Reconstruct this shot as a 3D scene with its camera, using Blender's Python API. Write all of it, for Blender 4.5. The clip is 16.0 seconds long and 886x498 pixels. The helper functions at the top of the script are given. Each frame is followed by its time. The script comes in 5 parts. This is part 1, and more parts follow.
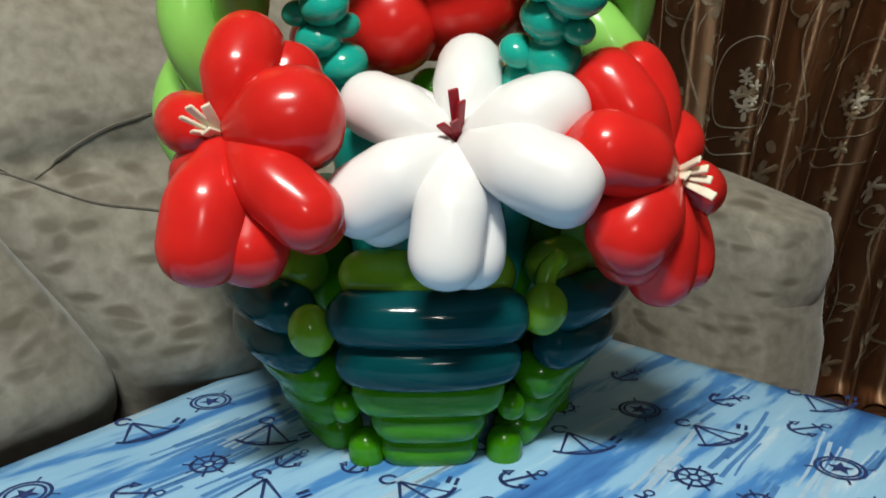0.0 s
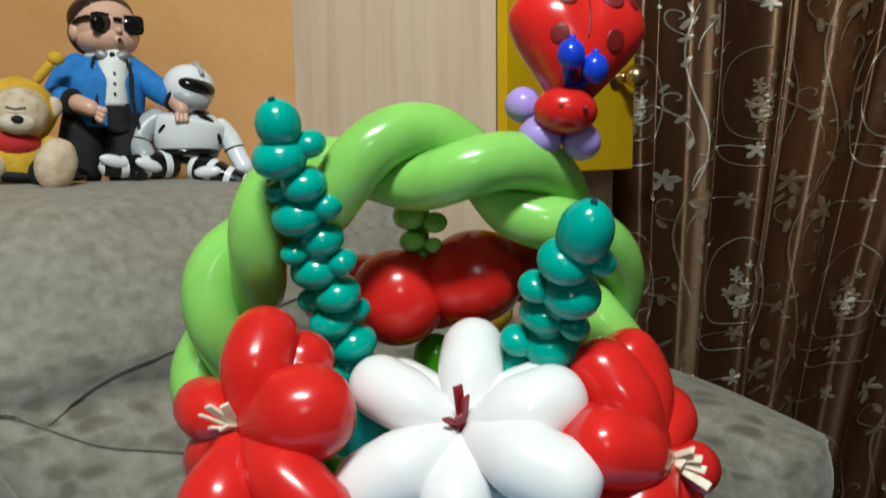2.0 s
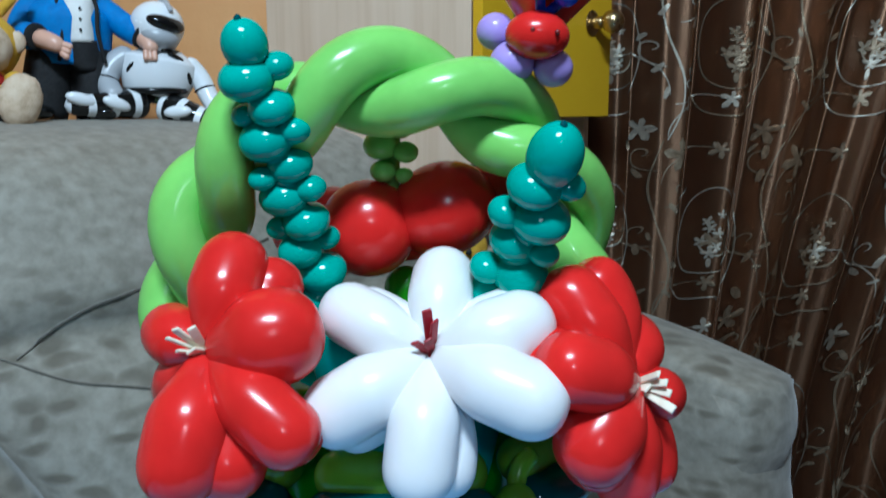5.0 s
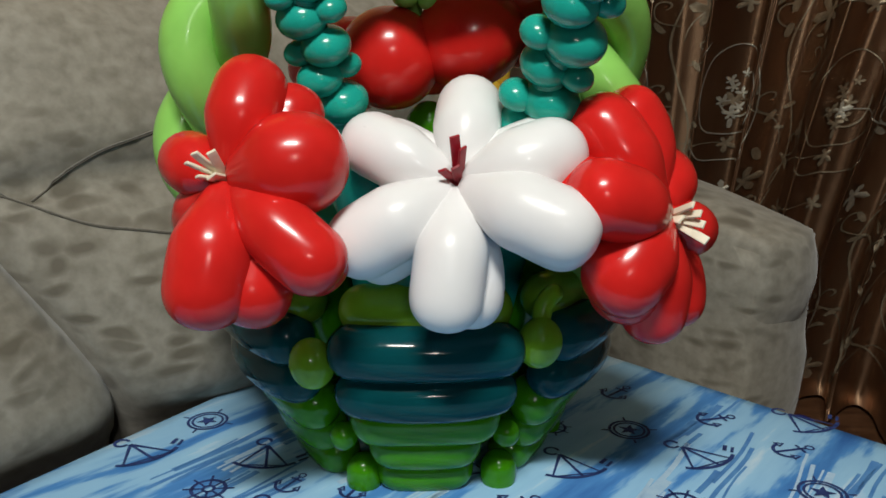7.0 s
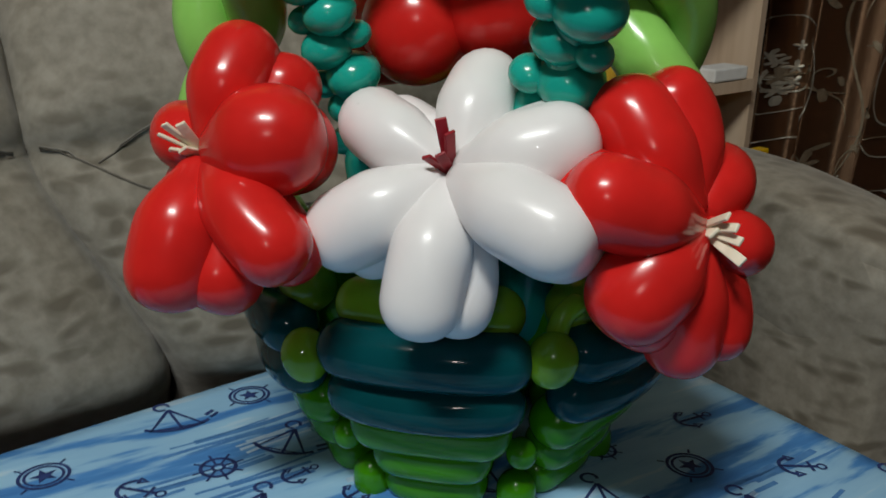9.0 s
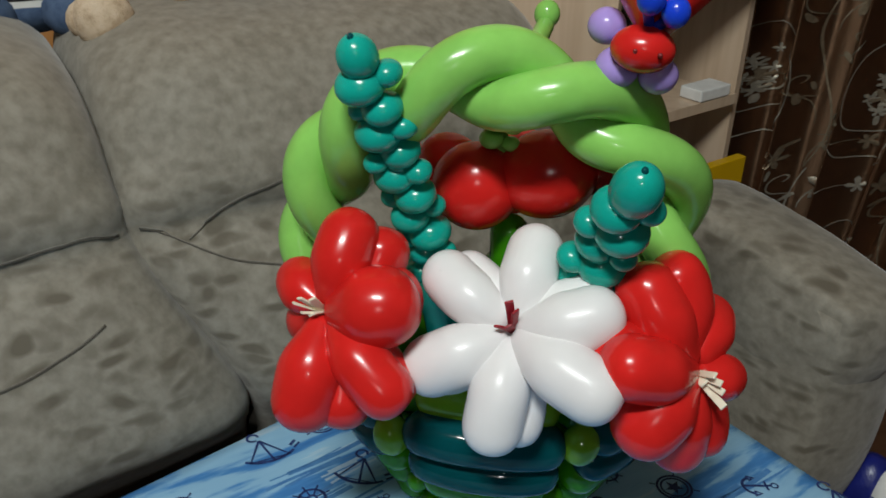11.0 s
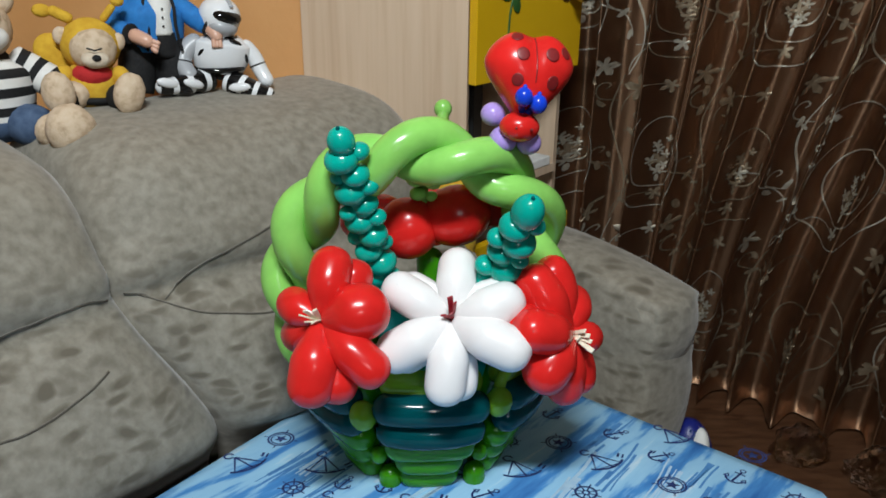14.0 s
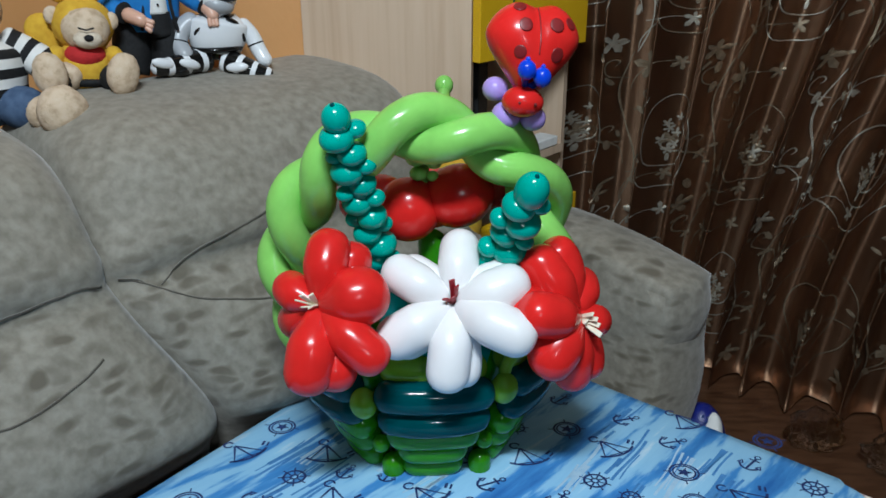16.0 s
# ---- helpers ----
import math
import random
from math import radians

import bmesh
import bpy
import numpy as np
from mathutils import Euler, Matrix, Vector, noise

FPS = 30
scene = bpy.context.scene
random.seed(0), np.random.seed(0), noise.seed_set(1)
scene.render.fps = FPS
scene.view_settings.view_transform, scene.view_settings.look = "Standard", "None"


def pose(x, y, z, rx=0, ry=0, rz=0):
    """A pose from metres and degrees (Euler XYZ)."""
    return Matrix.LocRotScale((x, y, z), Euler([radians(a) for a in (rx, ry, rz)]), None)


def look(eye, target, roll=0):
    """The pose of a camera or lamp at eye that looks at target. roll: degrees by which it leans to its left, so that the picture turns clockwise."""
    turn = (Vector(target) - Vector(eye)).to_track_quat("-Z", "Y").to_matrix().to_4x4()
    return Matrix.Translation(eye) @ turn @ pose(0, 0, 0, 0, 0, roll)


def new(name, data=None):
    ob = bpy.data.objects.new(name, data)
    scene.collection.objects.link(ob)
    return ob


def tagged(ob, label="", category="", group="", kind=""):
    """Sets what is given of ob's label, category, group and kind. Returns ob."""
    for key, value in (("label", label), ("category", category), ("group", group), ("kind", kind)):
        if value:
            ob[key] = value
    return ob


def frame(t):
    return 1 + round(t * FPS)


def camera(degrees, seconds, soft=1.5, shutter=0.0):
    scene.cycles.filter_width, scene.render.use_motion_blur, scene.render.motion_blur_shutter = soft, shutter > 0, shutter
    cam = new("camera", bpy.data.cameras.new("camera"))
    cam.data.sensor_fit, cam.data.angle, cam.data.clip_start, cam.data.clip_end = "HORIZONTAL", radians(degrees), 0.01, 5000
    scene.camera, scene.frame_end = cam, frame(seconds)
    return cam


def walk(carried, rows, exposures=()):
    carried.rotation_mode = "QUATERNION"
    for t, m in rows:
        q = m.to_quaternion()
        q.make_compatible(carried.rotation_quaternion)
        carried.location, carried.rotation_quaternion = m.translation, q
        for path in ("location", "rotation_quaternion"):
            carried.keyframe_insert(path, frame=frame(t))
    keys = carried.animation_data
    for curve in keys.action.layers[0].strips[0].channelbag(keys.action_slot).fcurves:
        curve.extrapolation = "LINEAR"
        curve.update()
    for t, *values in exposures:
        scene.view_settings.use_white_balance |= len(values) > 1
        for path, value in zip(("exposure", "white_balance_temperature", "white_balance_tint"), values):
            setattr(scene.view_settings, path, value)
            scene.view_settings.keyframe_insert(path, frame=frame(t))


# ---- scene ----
cam = camera(57.9, 16.0, soft=1.6, shutter=0.4)
# the seat slopes back by five degrees: what stands on it is laid out level, then tipped with it
PIVOT = Vector((0, 0.75, 0.5))
LEVEL = Matrix.Translation(PIVOT) @ Matrix.Rotation(radians(-5), 4, "X") @ Matrix.Translation(-PIVOT)
EXPOSURES = [
    (0.0, -0.1, 6900, 11), (1.0, -0.25, 6900, 10), (1.5, -0.35, 6800, 10), (2.2, -0.1, 6100, 6), (3.5, 0.0, 5550, 11), (4.5, -0.12, 5000, 5), (5.2, -0.1, 5000, 4),
    (7.3, -0.4, 6950, 14), (8.0, -0.45, 6800, 12), (8.7, -0.75, 6700, 13), (10.2, -0.85, 6900, 14), (12.3, -0.22, 5750, 8), (14.0, -0.18, 6250, 13), (16.0, -0.26, 5700, 10)]
PATH = [
    (0, (0.11, 0.156, 0.891), (-0.009, 2.059, 0.287), -0.7),
    (0.5, (0.107, 0.154, 0.913), (-0.011, 2.071, 0.355), -0.1),
    (1, (0.106, 0.156, 0.943), (0.008, 2.082, 0.413), -0.0),
    (1.5, (0.108, 0.157, 0.97), (-0.021, 2.112, 0.572), -0.3),
    (2, (0.107, 0.146, 1.0), (-0.009, 2.127, 0.75), -0.6),
    (2.5, (0.108, 0.14, 1.019), (0.005, 2.13, 0.856), -0.6),
    (3, (0.112, 0.137, 1.021), (0.015, 2.129, 0.879), -1.1),
    (3.5, (0.115, 0.136, 1.02), (0.03, 2.129, 0.877), -1.1),
    (4, (0.115, 0.14, 1.001), (0.05, 2.127, 0.779), -0.4),
    (4.5, (0.114, 0.144, 0.987), (0.05, 2.122, 0.699), -0.6),
    (5, (0.113, 0.145, 0.974), (0.052, 2.114, 0.626), -0.1),
    (5.2, (0.111, 0.149, 0.976), (0.042, 2.102, 0.548), 0.1),
    (7.3, (0.096, 0.156, 0.932), (0.017, 2.048, 0.288), -0.1),
    (7.5, (0.095, 0.156, 0.934), (0.012, 2.052, 0.301), -0.3),
    (8, (0.107, 0.169, 0.939), (0.002, 2.057, 0.288), 0.2),
    (8.5, (0.169, 0.216, 0.928), (-0.07, 2.083, 0.252), 2.6),
    (9, (0.219, 0.245, 0.926), (-0.305, 2.043, 0.224), -0.2),
    (9.5, (0.241, 0.247, 0.987), (-0.343, 1.975, 0.165), 0.8),
    (10, (0.249, 0.241, 1.077), (-0.335, 1.908, 0.14), 2.1),
    (10.2, (0.24, 0.234, 1.105), (-0.324, 1.888, 0.132), 2.1),
    (12.3, (0.084, 0.026, 1.218), (-0.07, 1.797, 0.301), -0.8),
    (12.5, (0.09, 0.028, 1.219), (-0.06, 1.792, 0.288), 0.4),
    (13, (0.098, -0.006, 1.229), (-0.068, 1.789, 0.364), 0.3),
    (13.5, (0.088, -0.12, 1.242), (-0.014, 1.703, 0.425), -0.4),
    (14, (0.077, -0.184, 1.247), (0.072, 1.674, 0.507), 0.6),
    (14.5, (0.078, -0.214, 1.253), (0.087, 1.659, 0.552), 0.8),
    (15, (0.08, -0.21, 1.246), (0.072, 1.661, 0.539), 0.1),
    (15.5, (0.084, -0.191, 1.237), (0.049, 1.668, 0.5), -0.2),
    (16, (0.088, -0.15, 1.229), (0.057, 1.693, 0.454), -0.2),
]
walk(cam, [(t, look(eye, target, roll)) for t, eye, target, roll in PATH], EXPOSURES)

# ---- world and lamps ----
FLOOR, CEILING = 0.05, 2.65
world = bpy.data.worlds.new("room_dim")
scene.world = world
world.use_nodes = True
world.node_tree.nodes["Background"].inputs[0].default_value = (0.9, 0.95, 1.0, 1)
world.node_tree.nodes["Background"].inputs[1].default_value = 0.002


def lamp(name, eye, target, power, sx, sy, colour):
    data = bpy.data.lights.new(name, "AREA")
    data.shape, data.size, data.size_y, data.energy, data.color = "RECTANGLE", sx, sy, power, colour
    ob = new(name, data)
    ob.matrix_world = look(eye, target)
    return ob


lamp("ceiling_tube_light", (0.0, -0.42, 2.5), (0.1, 1.2, 0.9), 56, 0.55, 0.14, (0.93, 1.0, 0.97))
lamp("wall_bulb_light", (0.45, -1.7, 2.0), (0.1, 0.9, 0.8), 6, 0.12, 0.12, (0.95, 1.0, 0.97))

# ---- materials ----
def mat_nodes(name):
    m = bpy.data.materials.new(name)
    m.use_nodes = True
    nt = m.node_tree
    return m, nt, nt.nodes["Principled BSDF"], nt.nodes.new, nt.links.new


def mottled(name, colours, scale=20, rough=0.5, rough_var=0.15, bump=0.2, bump_scale=200, stretch=(1, 1, 1), metal=0.0, coat=0.0, sss=0.0, detail=6, dist=0.002):
    """Colour ramp over noise at object scale, with a finer noise for bump and gloss."""
    m, nt, b, node, link = mat_nodes(name)
    tc = node("ShaderNodeTexCoord")
    mp = node("ShaderNodeMapping")
    mp.inputs["Scale"].default_value = stretch
    link(tc.outputs["Object"], mp.inputs[0])
    n1 = node("ShaderNodeTexNoise")
    n1.inputs["Scale"].default_value, n1.inputs["Detail"].default_value = scale, detail
    link(mp.outputs[0], n1.inputs["Vector"])
    r = node("ShaderNodeValToRGB")
    els = r.color_ramp.elements
    while len(els) < len(colours):
        els.new(0.5)
    for i, c in enumerate(colours):
        els[i].position = 0.3 + 0.4 * i / max(1, len(colours) - 1)
        els[i].color = (*c, 1)
    link(n1.outputs["Fac"], r.inputs[0])
    link(r.outputs[0], b.inputs["Base Color"])
    n2 = node("ShaderNodeTexNoise")
    n2.inputs["Scale"].default_value, n2.inputs["Detail"].default_value = bump_scale, 4
    link(mp.outputs[0], n2.inputs["Vector"])
    mr = node("ShaderNodeMapRange")
    mr.inputs["To Min"].default_value, mr.inputs["To Max"].default_value = max(0.02, rough - rough_var), min(1, rough + rough_var)
    link(n2.outputs["Fac"], mr.inputs["Value"])
    link(mr.outputs[0], b.inputs["Roughness"])
    if bump:
        bp = node("ShaderNodeBump")
        bp.inputs["Strength"].default_value, bp.inputs["Distance"].default_value = bump, dist
        link(n2.outputs["Fac"], bp.inputs["Height"])
        link(bp.outputs[0], b.inputs["Normal"])
    b.inputs["Metallic"].default_value = metal
    b.inputs["Coat Weight"].default_value = coat
    b.inputs["Coat Roughness"].default_value = 0.08
    if sss:
        b.inputs["Subsurface Weight"].default_value = sss
        b.inputs["Subsurface Radius"].default_value = (0.01, 0.01, 0.01)
    return m


def latex(name, colour, rough=0.2, vary=0.12, clear=0.0, spec=0.5, skin=0.06, ior=1.4):
    """Stretched latex: a glossy skin with slight cloudiness."""
    lo = tuple(c * (1 - vary) for c in colour)
    hi = tuple(min(1, c * (1 + vary)) for c in colour)
    m = mottled(name, [lo, colour, hi], 25, rough, 0.05, 0.02, 60, coat=0.15, sss=skin, detail=3, dist=0.001)
    m.node_tree.nodes["Principled BSDF"].inputs["Transmission Weight"].default_value = clear
    m.node_tree.nodes["Principled BSDF"].inputs["IOR"].default_value = ior
    m.node_tree.nodes["Principled BSDF"].inputs["Specular IOR Level"].default_value = spec
    return m


M_WHITE = latex("white_latex", (0.82, 0.80, 0.80), 0.3, 0.03)
M_RED = latex("red_latex", (0.64, 0.018, 0.015), 0.22)
M_TEAL = latex("teal_latex", (0.003, 0.34, 0.27), 0.2)
M_DARK = latex("dark_teal_latex", (0.001, 0.058, 0.066), 0.12, spec=0.4, ior=1.28)
M_LIME = latex("lime_latex", (0.25, 0.57, 0.115), 0.22)
M_GREEN = latex("green_latex", (0.043, 0.25, 0.004), 0.2)
M_OLIVE = latex("olive_green_latex", (0.17, 0.37, 0.02), 0.2)
M_LILAC = latex("lilac_latex", (0.42, 0.30, 0.72), 0.25)
M_BLUE = latex("blue_latex", (0.01, 0.05, 0.55), 0.2)
M_SPOT = mottled("marker_black", [(0.15, 0.010, 0.012), (0.22, 0.014, 0.014)], 300, 0.4, 0.1, 0)
M_CREAM = mottled("cream_latex_strip", [(0.75, 0.66, 0.5), (0.85, 0.78, 0.62)], 90, 0.5)
M_WINE = mottled("wine_red_strip", [(0.24, 0.004, 0.012), (0.34, 0.01, 0.02)], 90, 0.45)


def suede_material():
    m, nt, b, node, link = mat_nodes("olive_grey_suede")
    tc = node("ShaderNodeTexCoord")
    mp = node("ShaderNodeMapping")
    mp.inputs["Scale"].default_value = (0.8, 0.8, 1.9)
    link(tc.outputs["Object"], mp.inputs[0])
    warp = node("ShaderNodeTexNoise")
    warp.inputs["Scale"].default_value = 9
    link(mp.outputs[0], warp.inputs["Vector"])
    mix = node("ShaderNodeMix")
    mix.data_type = "VECTOR"
    mix.inputs["Factor"].default_value = 0.09
    link(mp.outputs[0], mix.inputs["A"])
    link(warp.outputs["Color"], mix.inputs["B"])
    vo = node("ShaderNodeTexVoronoi")
    vo.inputs["Scale"].default_value = 26
    link(mix.outputs["Result"], vo.inputs["Vector"])
    spot = node("ShaderNodeMapRange")
    for k, v in (("From Min", 0.22), ("From Max", 0.46), ("To Min", 1), ("To Max", 0)):
        spot.inputs[k].default_value = v
    link(vo.outputs["Distance"], spot.inputs["Value"])
    big = node("ShaderNodeTexNoise")
    big.inputs["Scale"].default_value, big.inputs["Detail"].default_value = 6, 5
    link(tc.outputs["Object"], big.inputs["Vector"])
    where = node("ShaderNodeMapRange")
    where.inputs["From Min"].default_value, where.inputs["From Max"].default_value = 0.36, 0.52
    link(big.outputs["Fac"], where.inputs["Value"])
    mul = node("ShaderNodeMath")
    mul.operation = "MULTIPLY"
    link(spot.outputs[0], mul.inputs[0])
    link(where.outputs[0], mul.inputs[1])
    # the dark spots grow fainter towards the top of the backrest
    sep = node("ShaderNodeSeparateXYZ")
    link(tc.outputs["Object"], sep.inputs[0])
    height_fade = node("ShaderNodeMapRange")
    for k, v in (("From Min", 0.66), ("From Max", 0.80), ("To Min", 1.0), ("To Max", 0.22)):
        height_fade.inputs[k].default_value = v
    link(sep.outputs["Z"], height_fade.inputs["Value"])
    mul2 = node("ShaderNodeMath")
    mul2.operation = "MULTIPLY"
    link(mul.outputs[0], mul2.inputs[0])
    link(height_fade.outputs[0], mul2.inputs[1])
    fine = node("ShaderNodeTexNoise")
    fine.inputs["Scale"].default_value, fine.inputs["Detail"].default_value = 60, 6
    link(tc.outputs["Object"], fine.inputs["Vector"])
    ramp = node("ShaderNodeValToRGB")
    ramp.color_ramp.elements[0].position, ramp.color_ramp.elements[0].color = 0.3, (0.190, 0.168, 0.130, 1)
    ramp.color_ramp.elements[1].position, ramp.color_ramp.elements[1].color = 0.7, (0.295, 0.268, 0.218, 1)
    link(fine.outputs["Fac"], ramp.inputs[0])
    dark = node("ShaderNodeMix")
    dark.data_type = "RGBA"
    dark.inputs["B"].default_value = (0.128, 0.109, 0.080, 1)
    link(mul2.outputs[0], dark.inputs["Factor"])
    link(ramp.outputs[0], dark.inputs["A"])
    link(dark.outputs["Result"], b.inputs["Base Color"])
    b.inputs["Roughness"].default_value = 0.7
    b.inputs["Sheen Weight"].default_value = 0.25
    b.inputs["Specular IOR Level"].default_value = 0.3
    bp = node("ShaderNodeBump")
    bp.inputs["Strength"].default_value, bp.inputs["Distance"].default_value = 0.25, 0.003
    link(big.outputs["Fac"], bp.inputs["Height"])
    bp2 = node("ShaderNodeBump")
    bp2.inputs["Strength"].default_value, bp2.inputs["Distance"].default_value = 0.2, 0.001
    link(fine.outputs["Fac"], bp2.inputs["Height"])
    link(bp.outputs[0], bp2.inputs["Normal"])
    link(bp2.outputs[0], b.inputs["Normal"])
    return m


def print_material():
    """Pale blue cotton with brushed streaks of deeper blue and white, running along the local x axis of the noise."""
    m, nt, b, node, link = mat_nodes("blue_streaked_cotton")
    tc = node("ShaderNodeTexCoord")
    mp = node("ShaderNodeMapping")
    mp.inputs["Rotation"].default_value = (0, 0, radians(-50))
    mp.inputs["Scale"].default_value = (1.0, 1.0, 1.0)
    link(tc.outputs["Object"], mp.inputs[0])
    st = node("ShaderNodeMapping")
    st.inputs["Scale"].default_value = (2.6, 15, 1)
    link(mp.outputs[0], st.inputs[0])
    n = node("ShaderNodeTexNoise")
    n.inputs["Scale"].default_value, n.inputs["Detail"].default_value, n.inputs["Roughness"].default_value = 1.0, 5, 0.6
    link(st.outputs[0], n.inputs["Vector"])
    r = node("ShaderNodeValToRGB")
    e = r.color_ramp.elements
    for i, (p, c) in enumerate(((0.33, (0.62, 0.76, 0.86)), (0.40, (0.32, 0.58, 0.80)), (0.505, (0.27, 0.52, 0.76)), (0.55, (0.07, 0.26, 0.60)), (0.66, (0.03, 0.14, 0.42)))):
        if i > 1:
            e.new(p)
        e[i].position, e[i].color = p, (*c, 1)
    link(n.outputs["Fac"], r.inputs[0])
    link(r.outputs[0], b.inputs["Base Color"])
    b.inputs["Roughness"].default_value = 0.75
    b.inputs["Specular IOR Level"].default_value = 0.25
    w = node("ShaderNodeTexNoise")
    w.inputs["Scale"].default_value, w.inputs["Detail"].default_value = 500, 2
    link(tc.outputs["Object"], w.inputs["Vector"])
    bp = node("ShaderNodeBump")
    bp.inputs["Strength"].default_value, bp.inputs["Distance"].default_value = 0.2, 0.0006
    link(w.outputs["Fac"], bp.inputs["Height"])
    link(bp.outputs[0], b.inputs["Normal"])
    return m


M_SUEDE = suede_material()
M_SEAM = mottled("dark_seam_thread", [(0.065, 0.056, 0.043), (0.11, 0.096, 0.075)], 200, 0.8)
M_STITCH = mottled("pale_seam_thread", [(0.15, 0.135, 0.11), (0.22, 0.20, 0.17)], 300, 0.7)
M_PRINT = print_material()
M_NAVY = mottled("navy_print_ink", [(0.008, 0.02, 0.10), (0.02, 0.05, 0.20)], 120, 0.8, bump=0)
M_PALE = mottled("white_print_ink", [(0.36, 0.56, 0.76), (0.46, 0.64, 0.80)], 120, 0.8, bump=0)
M_BRUSH = mottled("mid_blue_print_ink", [(0.05, 0.19, 0.48), (0.09, 0.28, 0.58)], 60, 0.8, bump=0)
M_PIPING = mottled("dotted_piping", [(0.05, 0.09, 0.28), (0.6, 0.45, 0.4), (0.75, 0.7, 0.6)], 160, 0.8)
M_OTTO = mottled("gap_shade_navy_upholstery", [(0.008, 0.010, 0.02), (0.02, 0.024, 0.04)], 60, 0.85)
M_WALL = mottled("apricot_wall_paint", [(0.56, 0.265, 0.085), (0.63, 0.32, 0.115), (0.60, 0.29, 0.10)], 3.5, 0.65, bump=0.25, bump_scale=40, dist=0.004)
# for walls out of sight: coloured dark so they bounce less fill light
M_PLAIN = mottled("darkened_wall_paint", [(0.14, 0.11, 0.075), (0.18, 0.145, 0.10)], 4, 0.7, bump=0.2, bump_scale=60)
# ceiling out of sight, darker than off-white to weaken its bounce
M_CEIL = mottled("darkened_ceiling_paint", [(0.26, 0.25, 0.235), (0.31, 0.30, 0.28)], 4, 0.8, bump=0.1)
M_WOOD = mottled("pale_oak_laminate", [(0.53, 0.38, 0.26), (0.59, 0.44, 0.31), (0.62, 0.47, 0.34)], 3.2, 0.42, 0.08, 0.08, 60, (18, 18, 0.7), detail=8)
M_FLOOR = mottled("brown_floor_boards", [(0.055, 0.022, 0.011), (0.095, 0.042, 0.02), (0.12, 0.055, 0.028)], 4, 0.35, 0.1, 0.1, 60, (3, 14, 1))
M_YELLOW = mottled("yellow_lacquer", [(0.62, 0.36, 0.004), (0.68, 0.41, 0.006)], 6, 0.3, 0.05, 0.05, 80)
M_BLACK = mottled("black_interior", [(0.006, 0.006, 0.007), (0.014, 0.013, 0.013)], 10, 0.7)
M_BRASS = mottled("aged_brass", [(0.42, 0.30, 0.14), (0.6, 0.45, 0.24)], 40, 0.3, 0.1, 0.05, metal=1.0)
M_LEAF = mottled("green_leaf_sticker", [(0.015, 0.07, 0.012), (0.04, 0.14, 0.03)], 60, 0.5)
M_SATIN = mottled("brown_satin", [(0.37, 0.205, 0.118), (0.45, 0.262, 0.155), (0.53, 0.32, 0.195)], 5, 0.44, 0.05, 0.12, 400, (1, 1, 0.3), metal=0.9)
# satin threads: the gloss runs along the folds
SATIN_B = M_SATIN.node_tree.nodes["Principled BSDF"]
SATIN_B.inputs["Anisotropic"].default_value, SATIN_B.inputs["Anisotropic Rotation"].default_value = 0.6, 0.25
SATIN_T = M_SATIN.node_tree.nodes.new("ShaderNodeTangent")
SATIN_T.direction_type, SATIN_T.axis = "RADIAL", "Z"
M_SATIN.node_tree.links.new(SATIN_T.outputs[0], SATIN_B.inputs["Tangent"])
M_EMB = mottled("beige_embroidery", [(0.30, 0.23, 0.15), (0.46, 0.37, 0.26)], 60, 0.44, metal=0.68, bump=0.4, bump_scale=700)
M_EMB2 = mottled("silver_leaf_embroidery", [(0.50, 0.46, 0.37), (0.70, 0.65, 0.54)], 60, 0.44, metal=0.68, bump=0.4, bump_scale=700)
M_SKIN = mottled("doll_vinyl", [(0.60, 0.34, 0.24), (0.68, 0.41, 0.30)], 12, 0.4)
M_HAIR = mottled("doll_dark_hair", [(0.012, 0.008, 0.007), (0.03, 0.018, 0.014)], 60, 0.35)
M_JACKET = mottled("blue_felt_jacket", [(0.012, 0.14, 0.42), (0.02, 0.20, 0.55)], 60, 0.8)
M_CLOTHW = mottled("white_cloth", [(0.66, 0.65, 0.62), (0.78, 0.77, 0.74)], 40, 0.8)
M_CLOTHB = mottled("black_cloth", [(0.003, 0.003, 0.0035), (0.008, 0.008, 0.009)], 60, 0.85)
M_GLOSSB = mottled("black_gloss_plastic", [(0.004, 0.004, 0.004), (0.008, 0.008, 0.008)], 10, 0.12, 0.04, 0)
M_SILVER = mottled("silver_satin", [(0.16, 0.16, 0.17), (0.3, 0.3, 0.31)], 60, 0.45, metal=0.4)
M_GREYPL = mottled("pale_grey_plastic", [(0.34, 0.35, 0.37), (0.42, 0.43, 0.45)], 12, 0.35, 0.05, 0)
M_WPLAST = mottled("white_gloss_plastic", [(0.70, 0.71, 0.73), (0.78, 0.79, 0.80)], 12, 0.22, 0.05, 0)
M_FUR = mottled("beige_plush", [(0.42, 0.30, 0.19), (0.60, 0.46, 0.32), (0.66, 0.53, 0.39)], 70, 0.9, bump=0.6, bump_scale=420, dist=0.003)
M_FURW = mottled("cream_plush", [(0.60, 0.50, 0.38), (0.72, 0.63, 0.50)], 70, 0.9, bump=0.6, bump_scale=420, dist=0.003)
M_FURY = mottled("yellow_plush", [(0.56, 0.31, 0.015), (0.68, 0.42, 0.03)], 70, 0.9, bump=0.6, bump_scale=420, dist=0.003)
M_FURR = mottled("red_plush", [(0.38, 0.012, 0.014), (0.5, 0.02, 0.02)], 70, 0.9, bump=0.8, bump_scale=260)
M_DENIM = mottled("blue_denim", [(0.035, 0.065, 0.13), (0.075, 0.12, 0.21)], 70, 0.85, bump=0.5, bump_scale=500)
